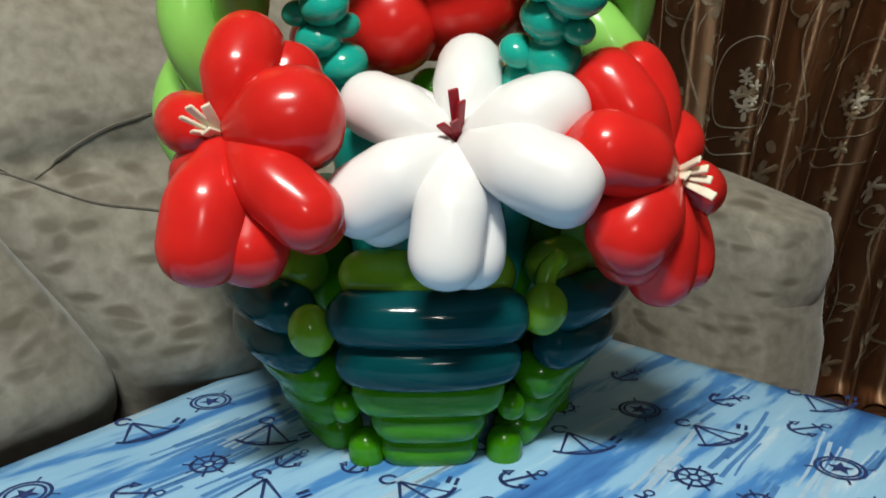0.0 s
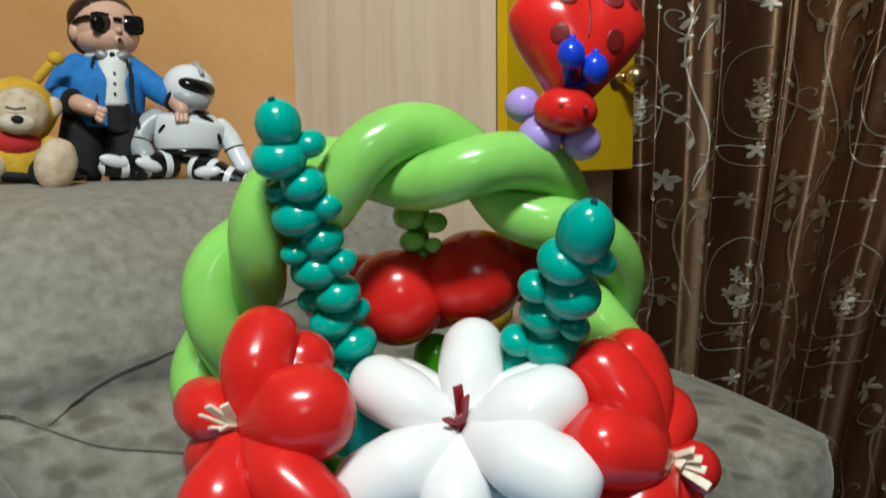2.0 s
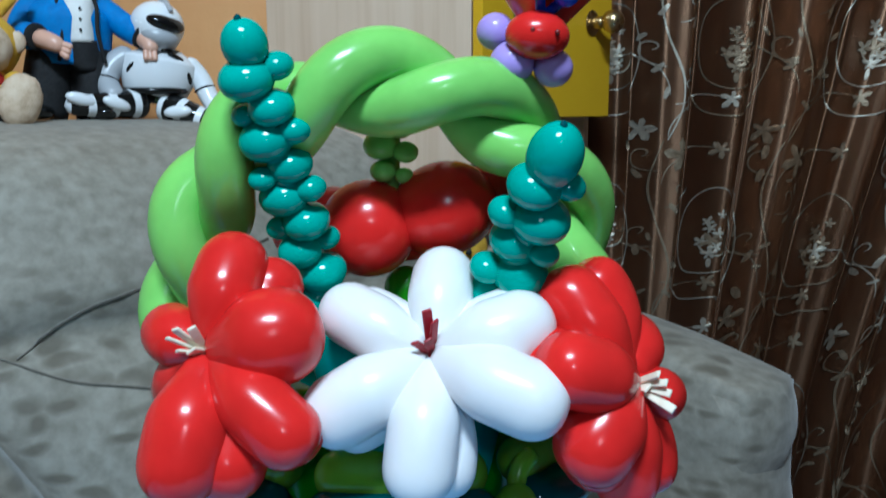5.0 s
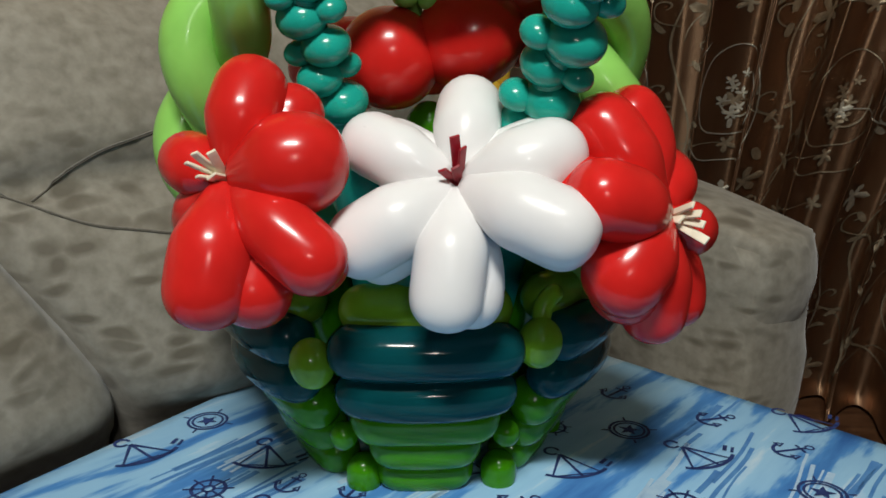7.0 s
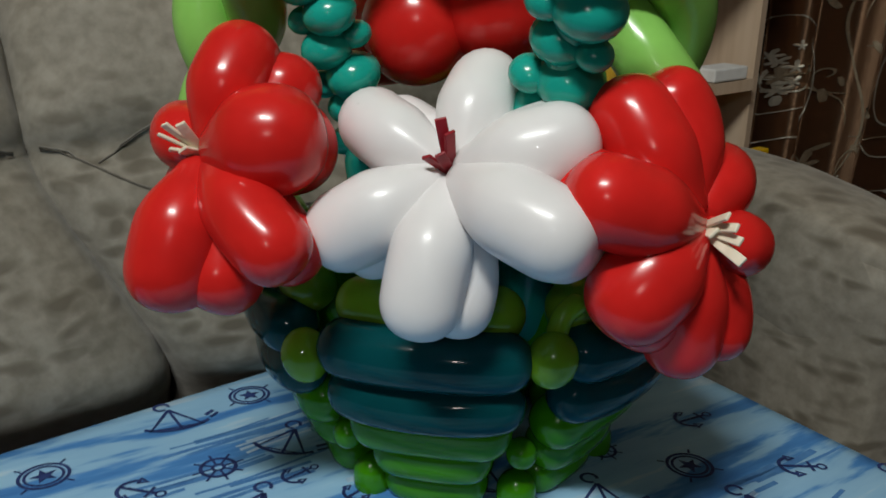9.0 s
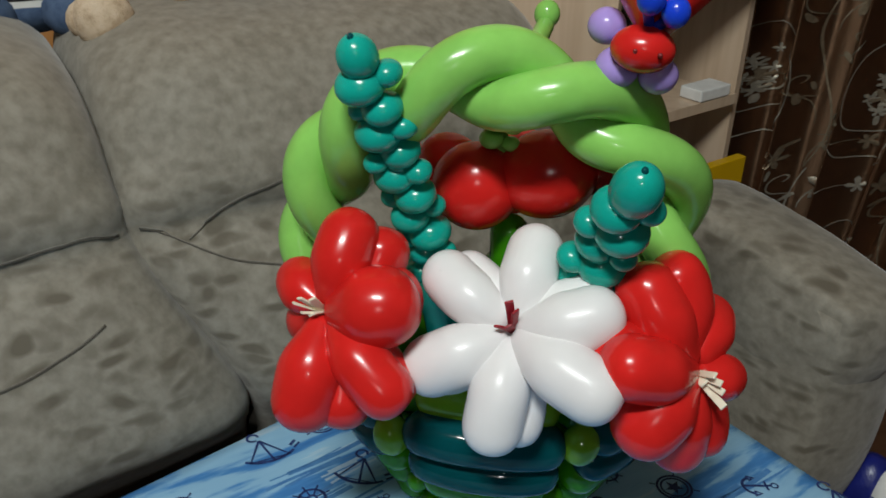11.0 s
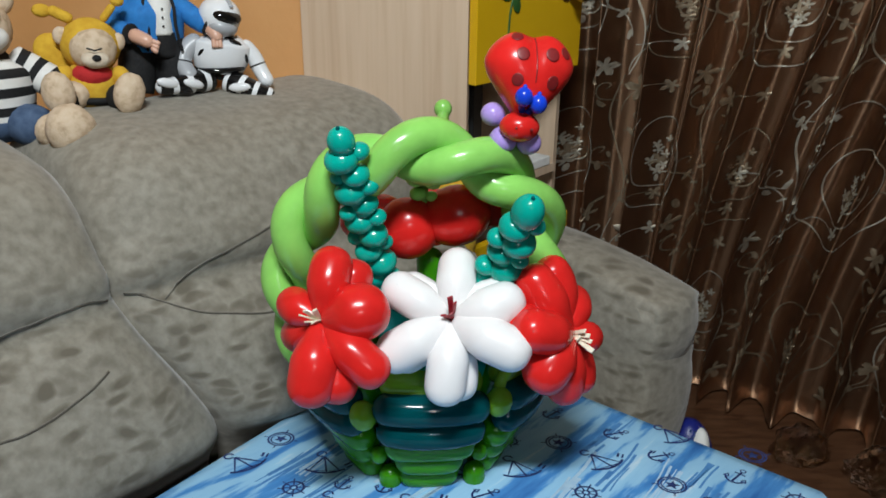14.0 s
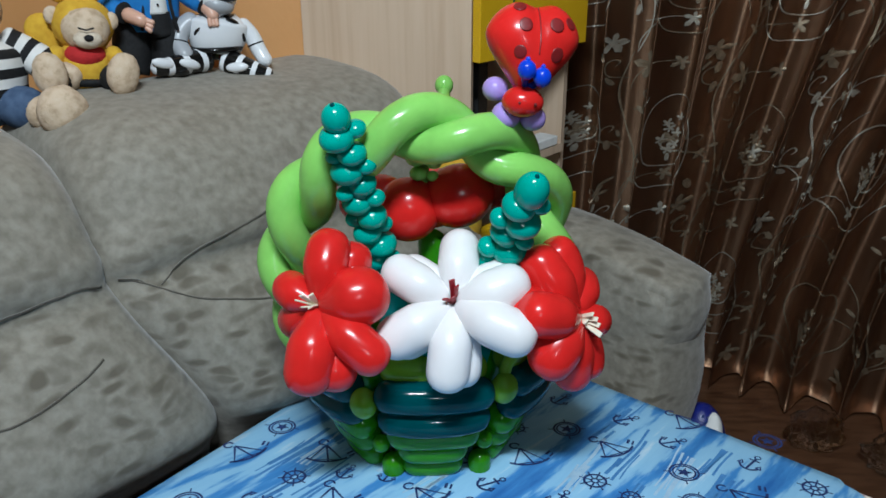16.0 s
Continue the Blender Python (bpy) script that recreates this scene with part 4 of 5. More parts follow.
    for x, y, z, r in ((0.038, 0.796, 0.948, 0.0150), (0.060, 0.793, 0.942, 0.0110), (0.040, 0.798, 0.926, 0.0115), (0.058, 0.800, 0.922, 0.0085), (0.054, 0.800, 0.964, 0.0125), (0.040, 0.804, 0.968, 0.0100)):
        bm = bmesh.new()
        ball(bm, (x, y, z), (r, r, r * 0.84))
        add("bubble", bm, M_LIME, bs)

    # handle: two strands twisted round an arch
    arch = [(-0.095, 0.840, 0.64), (-0.125, 0.822, 0.72), (-0.134, 0.803, 0.80), (-0.117, 0.778, 0.875), (-0.072, 0.750, 0.942), (-0.010, 0.737, 0.981),
            (0.055, 0.735, 0.994), (0.118, 0.748, 0.979), (0.170, 0.776, 0.942), (0.200, 0.798, 0.886), (0.209, 0.800, 0.81), (0.206, 0.820, 0.72), (0.19, 0.840, 0.64)]
    n = 190
    mid = resample(arch, n)
    step = (mid[1] - mid[0]).length
    top = min(range(n), key=lambda i: (mid[i] - Vector((0.050, 0.735, 0.994))).length)
    for strand in range(2):
        pts = []
        for i, p in enumerate(mid):
            tang = (mid[min(n - 1, i + 1)] - mid[max(0, i - 1)]).normalized()
            y = Vector((0, 1, 0))
            o = tang.cross(y).normalized()
            a = math.pi * (1 + strand) + math.pi * (i - top) * step / TWIST
            pts.append(p + (o * math.cos(a) + y * math.sin(a)) * 0.0200)
        add("handle_strand", tube(bmesh.new(), None, 0.0228, 24, path=pts), M_LIME, bk, "lime green twisted handle balloon")
    bm = bmesh.new()
    ball(bm, (0.072, 0.885, 1.028), (0.0125, 0.0125, 0.0135))
    tube(bm, [(0.066, 0.750, 1.000), (0.07, 0.82, 1.005), (0.072, 0.882, 1.020)], 0.009, rings=14)
    add("handle_knob", bm, M_LIME)

    # bubble stalks
    def stalk(name, low, high, n, big, small, tip, label, long=1.12):
        """Oblate bubbles twisted in pairs, a large one with a small one beside it, winding up to a round tip."""
        low, high = Vector(low), Vector(high)
        d = (high - low).normalized()
        s = d.cross(Vector((0, -1, 0))).normalized()
        f = s.cross(d)
        turn = d.to_track_quat("Z", "Y").to_matrix().to_4x4()
        st = add(name, tube(bmesh.new(), [low, low.lerp(high, 0.95)], big * 0.55), M_TEAL, bk, label)
        for i in range(n):
            p = low.lerp(high, i / n)
            a = 0.35 * math.sin(i * 1.9) + (0 if i % 2 else math.pi)
            side = s * math.cos(a) + f * math.sin(a)
            k = 1 + 0.09 * math.sin(i * 2.7)
            for q, r in ((p + side * big * 0.30, big * k), (p - side * big * 0.86 + d * 0.004 * math.sin(i * 3.3), small * k)):
                bm = bmesh.new()
                ball(bm, q, (r, r, r * 0.78), turn, seg=20)
                add("bubble", bm, M_TEAL, st)
        bm = bmesh.new()
        ball(bm, high, (tip, tip, tip * long), turn, seg=22)
        add("bubble", bm, M_TEAL, st)
        bm = bmesh.new()
        ball(bm, high + (d * 0.8 + Vector((0, -0.25, 0.3))).normalized() * tip * (long - 0.03), (0.0028, 0.0028, 0.0035), seg=10)
        add("knot", bm, M_DARK, st)

    stalk("bubble_stalk", (0.008, 0.810, 0.735), (-0.045, 0.678, 1.014), 13, 0.0195, 0.0125, 0.0168, "teal twisted bubble stalk")
    stalk("bubble_stalk", (0.128, 0.772, 0.785), (0.173, 0.664, 0.935), 7, 0.0215, 0.0135, 0.0200, "teal twisted bubble stalk, thicker and shorter", 1.3)
    add("stalk_base", tube(bmesh.new(), [(0.03, 0.80, 0.63), (0.002, 0.780, 0.805)], 0.029), M_TEAL)
    add("stalk_base", tube(bmesh.new(), [(0.11, 0.83, 0.63), (0.128, 0.785, 0.79)], 0.026), M_TEAL)

    # ladybird on the handle
    c = Vector((0.176, 0.752, 1.090))
    bm = bmesh.new()
    verts = bmesh.ops.create_uvsphere(bm, u_segments=40, v_segments=28, radius=1)["verts"]

    def heart(p):
        x, y, z = p
        wide = 0.0565 * (0.52 + 0.48 * smoothstep((z + 1.0) / 1.25))
        top = 0.050 if z > 0 else 0.060
        zz = z * top - 0.009 * math.exp(-(x / 0.28) ** 2) * smoothstep((z + 0.2) / 1.2)
        yy = y * (0.038 - 0.009 * math.exp(-(x / 0.2) ** 2) * smoothstep((z + 0.5) / 1.5))
        return Vector((x * wide, yy, zz))
    tilt = turned(-4, 6, 9)
    for v in verts:
        v.co = c + (tilt @ heart(v.co))
    bug = add("ladybird", bm, M_RED, bk, "red heart-shaped ladybird body with black spots")
    for x, z, r in ((-0.40, 0.80, 0.0075), (-0.30, 0.42, 0.008), (-0.42, -0.18, 0.0075), (0.34, 0.46, 0.0085), (0.66, 0.50, 0.0075), (0.46, -0.18, 0.0085)):
        y = -math.sqrt(max(0.02, 1 - x * x - z * z))
        p = Vector((x, y, z))
        q = heart(p)
        e1 = heart((p + Vector((0.03, 0, 0))).normalized()) - heart((p - Vector((0.03, 0, 0))).normalized())
        e2 = heart((p + Vector((0, 0, 0.03))).normalized()) - heart((p - Vector((0, 0, 0.03))).normalized())
        nrm = (tilt @ e1.cross(e2)).normalized()
        nrm = nrm if nrm.dot(tilt @ q) > 0 else -nrm
        bm = bmesh.new()
        ball(bm, c + tilt @ q, (r, r * 1.05, 0.0009), nrm.to_track_quat("Z", "Y").to_matrix().to_4x4(), seg=14)
        add("spot", bm, M_SPOT, bug)
    line = [c + tilt @ (heart(Vector((0.02, -math.sqrt(1 - z * z), z))) * 1.004) for z in (0.97, 0.8, 0.6, 0.4, 0.2, 0.0, -0.2)]
    add("wing_line", tube(bmesh.new(), line, lambda s: 0.0008, seg=6, rings=30), M_SPOT, bug)
    bm = bmesh.new()
    ball(bm, (0.165, 0.722, 1.027), (0.0245, 0.020, 0.0180), turned(0, 4, 0))
    add("face", bm, M_RED, bug)
    for x, z in ((0.160, 1.028), (0.178, 1.026)):
        bm = bmesh.new()
        ball(bm, (x, 0.7035, z), 0.002, seg=8)
        add("eye", bm, M_SPOT, bug)
    for x, y, z, r in ((0.135, 0.762, 1.037, 0.0155), (0.147, 0.738, 1.009, 0.0175), (0.179, 0.740, 1.005, 0.0155), (0.165, 0.755, 1.025, 0.016)):
        bm = bmesh.new()
        ball(bm, (x, y, z), (r, r, r * 0.95))
        add("collar_bubble", bm, M_LILAC, bug, "lilac round collar balloon")
    for x, y, z in ((0.167, 0.700, 1.065), (0.185, 0.708, 1.056)):
        bm = bmesh.new()
        ball(bm, (x, y, z), (0.0105, 0.0105, 0.0115))
        tube(bm, [(x, y, z + 0.009), (x + 0.002, y, z + 0.0145)], 0.0028, seg=10, rings=14)
        tube(bm, [(x - 0.002, y + 0.008, z - 0.005), (0.168, 0.725, 1.040)], 0.004, seg=10, rings=14)
        add("antenna", bm, M_BLUE, bug, "blue ball antenna")


TWIST = 0.098
basket()


# ---- toys on the sofa's back ----
def limb(bm, a, b, r, mat=0, r2=None):
    r2 = r if r2 is None else r2
    L = (Vector(b) - Vector(a)).length
    ra = min(r, L * 0.45)
    tube(bm, [a, b], lambda s: (r + (r2 - r) * s) * math.sqrt(max(0, 1 - (1 - min(1, min(s, 1 - s) / max(0.05, ra / L))) ** 2)), 16, 22, mat=mat)


def banded(bm, points, radius, mats, width, seg=20, rings=36, flat=1.0):
    """A tube whose rings change material every few rings: knitted or painted stripes."""
    was = len(bm.faces)
    tube(bm, points, radius, seg, rings, flat)
    bm.faces.ensure_lookup_table()
    for k in range(was, len(bm.faces)):
        bm.faces[k].material_index = mats[(k - was) // seg // width % len(mats)]


def domed(r0, r1, cap=0.18):
    """A radius that runs from r0 to r1 with rounded ends."""
    return lambda s: (r0 + (r1 - r0) * s) * math.sqrt(max(0, 1 - (1 - min(1, min(s, 1 - s) / cap)) ** 2))


def suited_doll():
    bm = bmesh.new()
    SK, HA, JA, WH, BL, GL, SI = range(7)
    # wide trousers and shoes
    for sx in (-1, 1):
        tube(bm, [(sx * 0.024, 0.004, 0.128), (sx * 0.032, 0.0, 0.07), (sx * 0.042, -0.006, 0.006)], lambda s: 0.035 + 0.004 * math.sin(s * 3.1), 20, 16, 1.0, BL)
        ball(bm, (sx * 0.046, -0.036, 0.011), (0.022, 0.040, 0.012), turned(0, 0, sx * 12), mat=GL)
    # jacket: sloping shoulders, full waist and an open hem
    tube(bm, [(0, 0.006, 0.088), (0, 0.004, 0.125), (0, 0, 0.165), (0.002, 0, 0.204)], lambda s: 0.047 + 0.006 * math.sin(s * 2.4) - 0.027 * smoothstep((s - 0.60) / 0.40), 28, 26, 1.28, JA)
    tube(bm, [(0.016, -0.008, 0.202), (0.016, -0.023, 0.165), (0.018, -0.025, 0.118)], lambda s: 0.033 - 0.006 * s, 20, 18, 0.86, WH)
    tube(bm, [(0.018, -0.018, 0.124), (0.022, -0.012, 0.080)], lambda s: 0.032, 20, 8, 0.9, BL)
    for z in (0.136, 0.152, 0.168):
        ball(bm, (0.019, -0.0555, z), (0.0022, 0.0015, 0.0022), mat=BL, seg=8)
    for sx in (-1, 1):
        tube(bm, [(sx * 0.020 + 0.010, -0.024, 0.202), (sx * 0.029 + 0.014, -0.040, 0.176), (sx * 0.026 + 0.018, -0.046, 0.135), (sx * 0.034 + 0.020, -0.042, 0.088)], 0.0032, seg=8, rings=22, mat=BL)
    # sleeves, bare fists held forward
    tube(bm, [(-0.024, 0.002, 0.196), (-0.056, -0.002, 0.168), (-0.070, -0.016, 0.132), (-0.046, -0.052, 0.122)], domed(0.022, 0.020, 0.14), 20, 30, mat=JA)
    tube(bm, [(-0.047, -0.050, 0.1225), (-0.043, -0.056, 0.121)], 0.0205, seg=16, rings=14, mat=BL)
    tube(bm, [(-0.046, -0.050, 0.122), (-0.022, -0.074, 0.112), (-0.004, -0.082, 0.102)], domed(0.015, 0.012, 0.3), 16, 18, mat=SK)
    for k in range(3):
        limb(bm, (-0.010, -0.080, 0.110 - 0.006 * k), (0.008 - 0.003 * k, -0.086, 0.104 - 0.008 * k), 0.0052, SK)
    tube(bm, [(0.024, 0.002, 0.196), (0.062, -0.002, 0.170), (0.088, -0.014, 0.150), (0.112, -0.036, 0.134)], domed(0.022, 0.020, 0.14), 20, 30, mat=JA)
    tube(bm, [(0.108, -0.033, 0.1365), (0.114, -0.038, 0.132)], 0.0205, seg=16, rings=14, mat=BL)
    tube(bm, [(0.108, -0.034, 0.136), (0.122, -0.050, 0.120), (0.124, -0.056, 0.104)], domed(0.014, 0.012, 0.3), 16, 16, mat=SK)
    for k in range(3):
        limb(bm, (0.116 + 0.006 * k, -0.056, 0.112), (0.116 + 0.007 * k, -0.060, 0.094), 0.005, SK)
    # head: full cheeks, slick hair, thick-rimmed sunglasses; turned a little aside
    ball(bm, (0.006, -0.004, 0.200), (0.036, 0.032, 0.012), mat=WH)
    old = set(bm.verts)
    ball(bm, (0.0, -0.008, 0.246), (0.051, 0.046, 0.048), mat=SK, seg=28)
    ball(bm, (0.0, -0.012, 0.226), (0.050, 0.043, 0.028), mat=SK, seg=28)
    ball(bm, (0.0, 0.008, 0.264), (0.054, 0.050, 0.038), turned(-10, -6, 0), mat=HA, seg=28)
    ball(bm, (0.0, 0.016, 0.240), (0.052, 0.040, 0.042), mat=HA, seg=24)
    for sx in (-1, 1):
        ball(bm, (sx * 0.051, -0.004, 0.236), (0.008, 0.011, 0.014), mat=SK)
        slab(bm, (0.041, 0.009, 0.030), pose(sx * 0.0235, -0.0505, 0.246, 4, 0, -sx * 17), 0.0085, GL)
        ball(bm, (sx * 0.0235, -0.054, 0.245), (0.017, 0.004, 0.0125), turned(4, 0, -sx * 17), mat=GL)
        tube(bm, [(sx * 0.040, -0.044, 0.254), (sx * 0.050, -0.026, 0.252), (sx * 0.053, -0.004, 0.246)], 0.004, seg=8, rings=16, mat=GL)
    slab(bm, (0.014, 0.006, 0.007), pose(0, -0.055, 0.252), 0.002, GL)
    ball(bm, (0, -0.056, 0.235), (0.006, 0.006, 0.005), mat=SK, seg=10)
    ball(bm, (0, -0.0545, 0.221), (0.0075, 0.004, 0.007), mat=SK, seg=12)
    ball(bm, (0, -0.0575, 0.220), (0.004, 0.002, 0.0042), mat=HA, seg=10)
    bmesh.ops.transform(bm, matrix=Matrix.Translation((0.004, 0, 0.21)) @ turned(0, -3, 25) @ Matrix.Translation((0, 0, -0.21)), verts=[v for v in bm.verts if v not in old])
    # silver bow tie with loose tails
    for sg in (-1, 1):
        ball(bm, (0.016 + sg * 0.014, -0.039, 0.197), (0.014, 0.006, 0.0085), turned(0, -sg * 18, 0), mat=SI, seg=12)
        ball(bm, (0.014 + sg * 0.006, -0.043, 0.184), (0.005, 0.004, 0.013), turned(0, -sg * 24, 0), mat=SI, seg=10)
    ball(bm, (0.016, -0.043, 0.197), (0.005, 0.004, 0.006), mat=BL, seg=10)
    ob = part("doll", bm, [M_SKIN, M_HAIR, M_JACKET, M_CLOTHW, M_CLOTHB, M_GLOSSB, M_SILVER])
    ob.matrix_basis = Matrix.Translation((-0.466, 1.316, 0.955)) @ turned(-4, 2, 24) @ Matrix.Diagonal((0.88, 0.88, 0.92, 1))
    tagged(ob, "vinyl doll in blue jacket, black trousers and dark sunglasses", "doll")


def armoured_toy():
    bm = bmesh.new()
    WH, BL, GR = range(3)
    # chest plate over a dark waist
    tube(bm, [(0, 0, 0.050), (0.002, -0.002, 0.078), (0.004, 0, 0.108), (0.004, 0, 0.124)], lambda s: 0.036 + 0.008 * math.sin(s * 2.5) - 0.018 * smoothstep((s - 0.72) / 0.28), 24, 24, 1.32, WH)
    tube(bm, [(0, 0, 0.034), (0, 0, 0.056)], lambda s: 0.034, 22, 8, 1.3, BL)
    for sx, x, z, ry in ((-1, -0.034, 0.090, -55), (1, 0.026, 0.112, 25), (1, 0.044, 0.086, 60)):
        ball(bm, (x, -0.034 + abs(x) * 0.25, z), (0.016, 0.009, 0.006), turned(0, ry, sx * 24), mat=BL)
    tube(bm, [(0.050 * math.sin(a), -0.041 * math.cos(a), 0.055 + 0.008 * math.sin(a)) for a in (-1.6, -0.8, 0, 0.8, 1.6)], 0.006, seg=10, rings=24, mat=BL)
    tube(bm, [(0.030 * math.sin(a), -0.030 * math.cos(a), 0.122) for a in (-1.6, -0.8, 0, 0.8, 1.6)], 0.004, seg=8, rings=20, mat=BL)
    # helmet: white dome, slanted black visor, grey face plate
    old = set(bm.verts)
    ball(bm, (0, 0.002, 0.160), (0.040, 0.042, 0.040), mat=WH, seg=28)
    tube(bm, [(0, 0.0, 0.124), (0, 0, 0.160)], lambda s: 0.031 + 0.008 * s, 24, 10, 1.02, WH)
    ball(bm, (0.0, -0.014, 0.146), (0.031, 0.030, 0.021), mat=GR, seg=24)
    ball(bm, (0.0, -0.025, 0.168), (0.030, 0.019, 0.0145), turned(12, 0, 0), mat=BL, seg=24)
    tube(bm, [(0, -0.034, 0.190), (0, 0.0, 0.2025), (0, 0.03, 0.192)], 0.004, seg=8, rings=18, mat=GR)
    bmesh.ops.transform(bm, matrix=Matrix.Translation((-0.010, -0.004, 0)) @ Matrix.Translation((0, 0, 0.12)) @ turned(8, 6, 22) @ Matrix.Translation((0, 0, -0.12)), verts=[v for v in bm.verts if v not in old])
    # arms: white sleeves with dark elbows
    tube(bm, [(-0.034, 0, 0.112), (-0.060, -0.006, 0.090), (-0.070, -0.018, 0.060), (-0.052, -0.048, 0.030)], domed(0.019, 0.016, 0.15), 18, 26, mat=GR)
    tube(bm, [(-0.068, -0.016, 0.066), (-0.069, -0.019, 0.058)], 0.0185, seg=14, rings=14, mat=BL)
    tube(bm, [(0.036, 0, 0.112), (0.064, -0.006, 0.086), (0.080, -0.016, 0.058), (0.098, -0.034, 0.030)], domed(0.018, 0.014, 0.15), 18, 26, mat=WH)
    tube(bm, [(0.072, -0.011, 0.072), (0.075, -0.013, 0.066)], 0.0175, seg=14, rings=14, mat=BL)
    # spread legs, black striped with white plates
    banded(bm, [(-0.012, -0.012, 0.034), (-0.050, -0.036, 0.026), (-0.092, -0.056, 0.018), (-0.122, -0.066, 0.014)], domed(0.027, 0.014, 0.12), (BL, BL, WH), 3)
    banded(bm, [(0.012, -0.012, 0.034), (0.046, -0.036, 0.026), (0.082, -0.050, 0.018), (0.104, -0.056, 0.014)], domed(0.028, 0.014, 0.12), (BL, WH, BL), 3)
    for x, y, rz, ry in ((-0.052, -0.058, 24, 14), (0.034, -0.056, -24, -14), (-0.100, -0.072, 18, 10)):
        ball(bm, (x, y, 0.027), (0.022, 0.008, 0.010), turned(0, ry, rz), mat=WH)
    ob = part("toy_trooper", bm, [M_WPLAST, M_GLOSSB, M_GREYPL])
    ob.matrix_basis = Matrix.Translation((-0.366, 1.362, 0.951)) @ turned(2, 8, 22) @ Matrix.Diagonal((0.96, 0.96, 0.90, 1))
    tagged(ob, "glossy white armoured toy figure with black trim, sitting", "toy figure")


def plush(label, m, mats, pieces):
    """A plush toy from its stuffed pieces, each sewn on as a part of its own."""
    toy = thing("plush_bear", (0, 0, 0), label, "plush toy")
    toy.matrix_basis = m
    for name, fill, note in pieces:
        bm = bmesh.new()
        fill(bm)
        part(name, bm, mats, toy, note)


def bee_bear():
    FU, YE, RE, BL, CR = range(5)

    def body(bm):
        ball(bm, (0, 0, 0.052), (0.046, 0.040, 0.052), mat=YE, bump=0.05)
        ball(bm, (0, 0, 0.024), (0.048, 0.042, 0.012), mat=BL)

    def bib(bm):
        ball(bm, (0, -0.012, 0.070), (0.036, 0.034, 0.024), mat=RE)

    def head(bm):
        ball(bm, (0.004, -0.018, 0.116), (0.041, 0.034, 0.039), mat=FU, bump=0.05)
        tube(bm, [(-0.008, -0.060, 0.118), (0.004, -0.0655, 0.114), (0.018, -0.060, 0.118)], 0.0015, seg=6, rings=14, mat=BL)
        ball(bm, (0.048, -0.004, 0.130), (0.012, 0.010, 0.016), mat=FU)
        ball(bm, (-0.048, 0.0, 0.138), (0.014, 0.010, 0.016), mat=FU)

    def hood(bm):
        ball(bm, (0, 0.006, 0.122), (0.052, 0.046, 0.050), mat=YE, bump=0.04)

    def muzzle(bm):
        ball(bm, (0.006, -0.046, 0.098), (0.024, 0.018, 0.016), mat=CR, bump=0.05)
        ball(bm, (0.008, -0.063, 0.101), (0.008, 0.006, 0.006), mat=BL, seg=12)

    def feeler(a, b, r, tip, size):
        def fill(bm):
            limb(bm, a, b, r, YE)
            ball(bm, tip, size, mat=YE)
        return fill

    def wing(bm):
        ball(bm, (-0.06, 0.03, 0.10), (0.034, 0.012, 0.044), turned(0, -30, 0), mat=YE)

    def leg(sx):
        def fill(bm):
            limb(bm, (sx * 0.034, -0.012, 0.030), (sx * 0.056, -0.055, 0.030), 0.026, BL)
            ball(bm, (sx * 0.058, -0.070, 0.040), (0.028, 0.022, 0.038), turned(0, sx * 10, sx * 14), mat=FU, bump=0.06)
        return fill

    def arm(sx):
        return lambda bm: limb(bm, (sx * 0.040, -0.004, 0.082), (sx * 0.058, -0.03, 0.052), 0.016, YE)

    plush("beige plush bear in a yellow bee costume with feelers",
          Matrix.Translation((-0.540, 1.208, 0.943)) @ turned(-6, 4, 24) @ Matrix.Diagonal((0.94, 0.94, 0.94, 1)), [M_FUR, M_FURY, M_FURR, M_CLOTHB, M_FURW],
          [("body", body, "yellow costume with a black band"), ("bib", bib, "red bib"), ("head", head, "beige plush face and ears"), ("hood", hood, "yellow plush hood"),
           ("muzzle", muzzle, "cream muzzle with a black nose"), ("feeler", feeler((0.022, 0, 0.165), (0.044, -0.004, 0.196), 0.007, (0.050, -0.005, 0.202), (0.012, 0.010, 0.010)), ""),
           ("feeler", feeler((-0.026, 0, 0.165), (-0.066, 0.004, 0.184), 0.010, (-0.076, 0.004, 0.180), (0.016, 0.012, 0.012)), ""), ("wing", wing, ""),
           ("leg", leg(-1), "black trouser leg with a beige foot"), ("leg", leg(1), "black trouser leg with a beige foot"), ("arm", arm(-1), ""), ("arm", arm(1), "")])


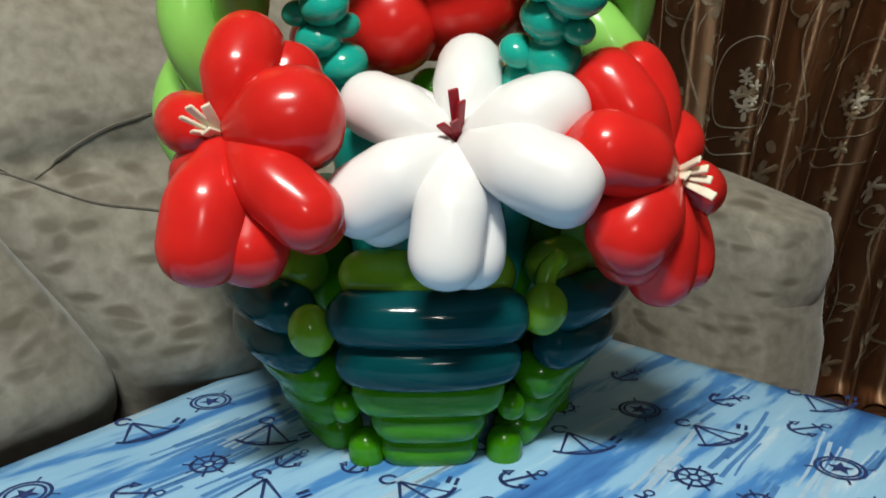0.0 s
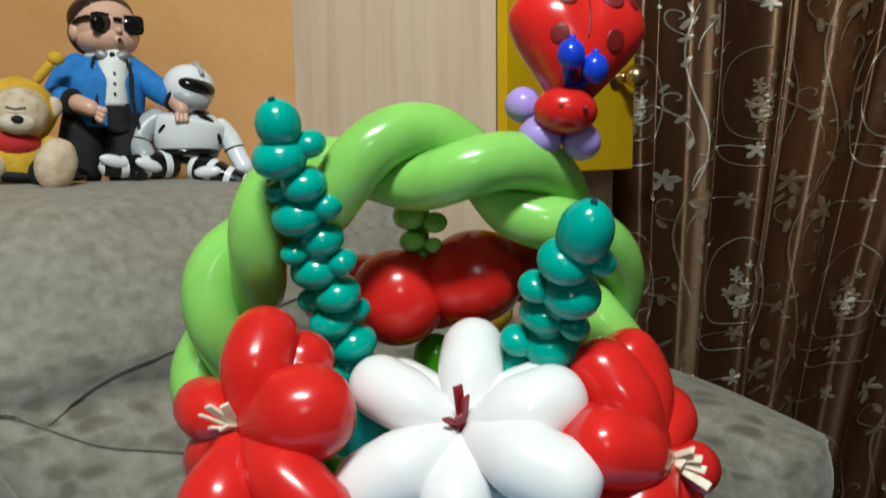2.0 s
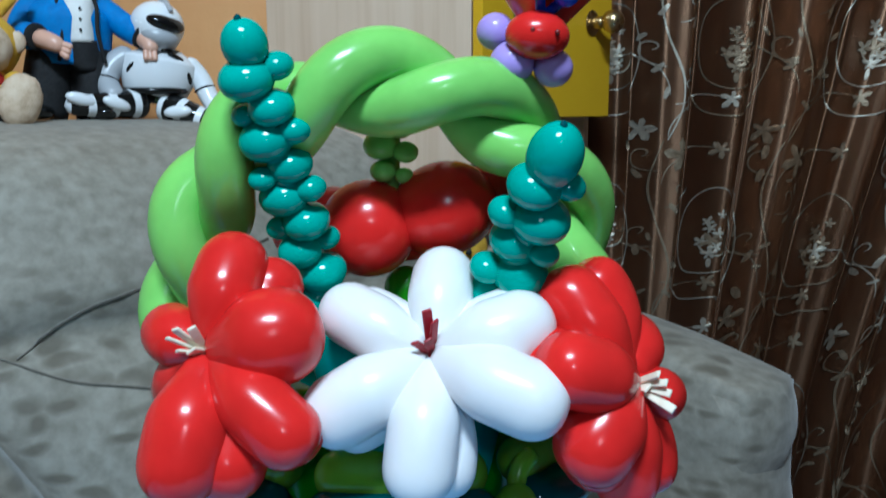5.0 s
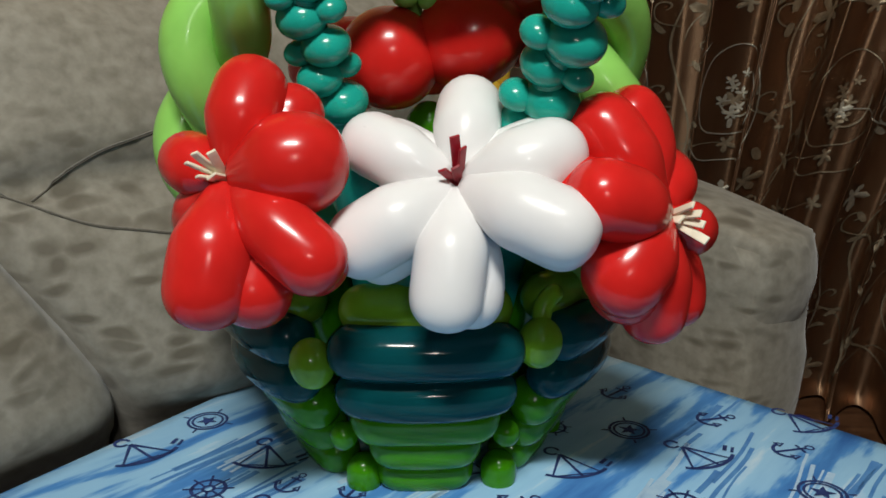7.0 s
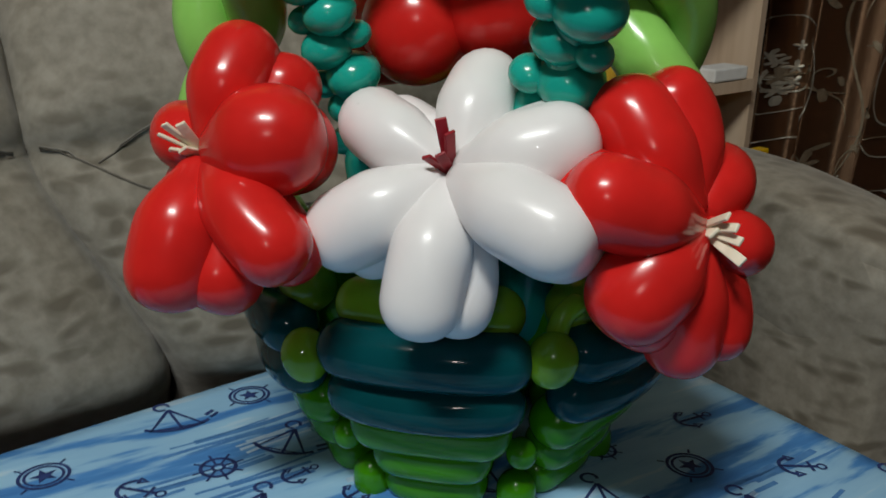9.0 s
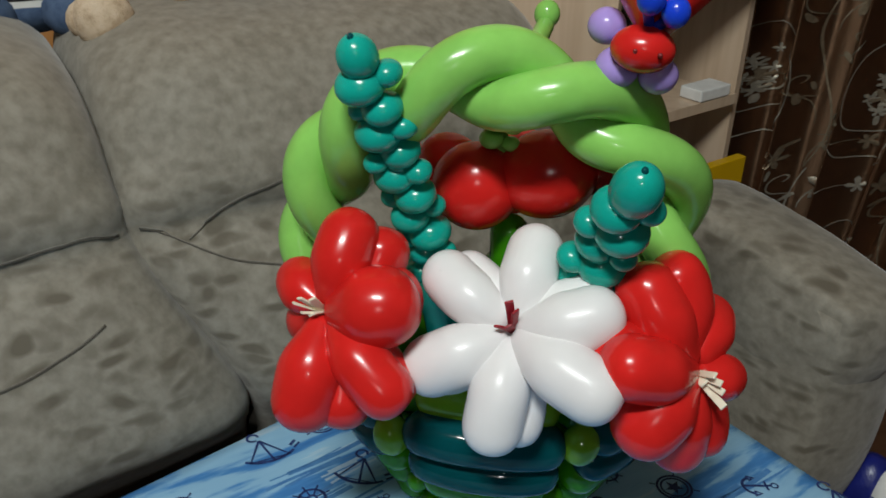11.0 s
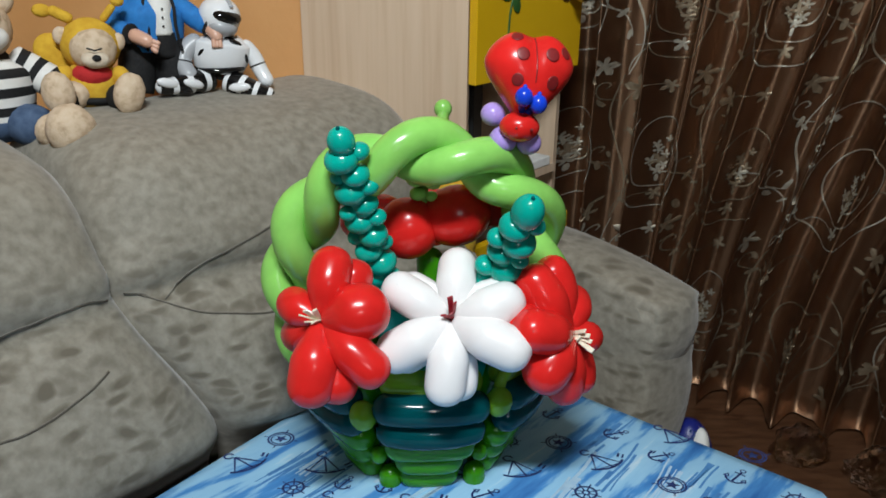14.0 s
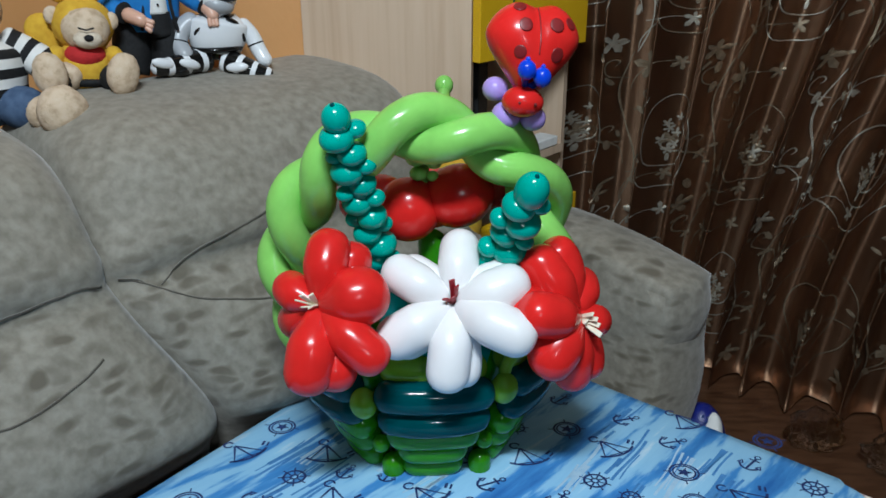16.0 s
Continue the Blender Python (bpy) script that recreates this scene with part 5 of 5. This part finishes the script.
def striped_bear():
    FU, WH, BL, DE = range(4)

    def sweater(bm):
        banded(bm, [(0, 0, 0.034), (0, 0, 0.09), (0, 0.002, 0.150)], lambda q: 0.058 + 0.008 * math.sin(q * 2.6) - 0.026 * smoothstep((q - 0.65) / 0.35), (WH, BL), 4, 24, 33, 1.15)

    def shorts(bm):
        ball(bm, (0, 0, 0.034), (0.070, 0.060, 0.036), mat=DE)
        for sx in (-1, 1):
            limb(bm, (sx * 0.035, -0.02, 0.034), (sx * 0.064, -0.085, 0.026), 0.036, DE, 0.034)

    def head(bm):
        ball(bm, (0, -0.006, 0.185), (0.058, 0.054, 0.052), mat=FU, bump=0.06)
        ball(bm, (0.030, -0.050, 0.205), 0.006, mat=BL, seg=10)

    def muzzle(bm):
        ball(bm, (0.012, -0.050, 0.172), (0.030, 0.024, 0.022), mat=WH, bump=0.05)
        ball(bm, (0.018, -0.072, 0.178), 0.008, mat=BL, seg=12)

    def ear(sx):
        return lambda bm: ball(bm, (sx * 0.046, 0.004, 0.228), (0.022, 0.014, 0.024), mat=FU, bump=0.06)

    def arm(sx):
        def fill(bm):
            banded(bm, [(sx * 0.040, 0, 0.136), (sx * 0.074, -0.010, 0.112), (sx * 0.112, -0.034, 0.080)], domed(0.028, 0.027, 0.12), (WH, BL), 4, 18, 29)
            limb(bm, (sx * 0.106, -0.032, 0.082), (sx * 0.138, -0.055, 0.058), 0.024, FU)
        return fill

    def foot(sx):
        def fill(bm):
            limb(bm, (sx * 0.060, -0.085, 0.026), (sx * 0.078, -0.125, 0.024), 0.028, FU)
            ball(bm, (sx * 0.086, -0.140, 0.030), (0.036, 0.030, 0.040), mat=FU, bump=0.08)
        return fill

    plush("beige plush bear in a striped sweater and denim shorts",
          Matrix.Translation((-0.684, 1.130, 0.906)) @ turned(-4, 0, 38) @ Matrix.Diagonal((1.06, 1.06, 1.0, 1)), [M_FUR, M_CLOTHW, M_CLOTHB, M_DENIM],
          [("sweater", sweater, "black and white striped sweater"), ("shorts", shorts, "blue denim shorts"), ("head", head, ""), ("muzzle", muzzle, "pale muzzle with a black nose"),
           ("ear", ear(-1), ""), ("ear", ear(1), ""), ("arm", arm(-1), "striped sleeve with a beige paw"), ("arm", arm(1), "striped sleeve with a beige paw"), ("foot", foot(-1), ""), ("foot", foot(1), "")])


suited_doll()
armoured_toy()
bee_bear()
striped_bear()


# ---- on the floor by the curtain ----
def floor_clutter():
    bm = bmesh.new()
    made = ball(bm, (0, 0, 0.10), (0.075, 0.075, 0.10), seg=28)
    ball(bm, (0.012, -0.030, 0.150), (0.030, 0.05, 0.045), turned(20, 20, 0), mat=1)
    tube(bm, [(0.075 * math.cos(a), 0.075 * math.sin(a), 0.10) for a in [k * math.pi / 8 for k in range(17)]], lambda s: 0.006, seg=8, rings=40)
    ob = part("toy_ball", bm, [M_BLUEPL, M_CLOTHW])
    ob.matrix_basis = Matrix.Translation((0.585, 1.215, FLOOR + 0.0))
    ob.scale = (0.8, 0.8, 1.35)
    tagged(ob, "blue vinyl toy with a white patch on the floor", "toy")
    rnd = random.Random(8)
    for x, y, s in ((0.95, 1.46, 0.07), (1.10, 1.36, 0.08), (1.14, 1.13, 0.09)):
        bm = bmesh.new()
        bmesh.ops.create_icosphere(bm, subdivisions=4, radius=1)
        for v in bm.verts:
            n = abs(noise.noise(v.co * 2.2 + Vector((x * 9, y, 0)))) + 0.5 * abs(noise.noise(v.co * 5 + Vector((x * 9, y, 0))))
            v.co *= 0.75 + 0.5 * n
            v.co.z = max(-0.62, v.co.z)
            v.co = Vector((v.co.x * s, v.co.y * s * 0.7, (v.co.z + 0.62) * s * 0.8))
        ob = part("plastic_bag", bm, M_FILM, smooth=False)
        ob.matrix_basis = Matrix.Translation((x, y, FLOOR + 0.001))
        tagged(ob, "crumpled clear plastic wrapping on the floor", "plastic bag", "plastic wrapping by the curtain")


floor_clutter()
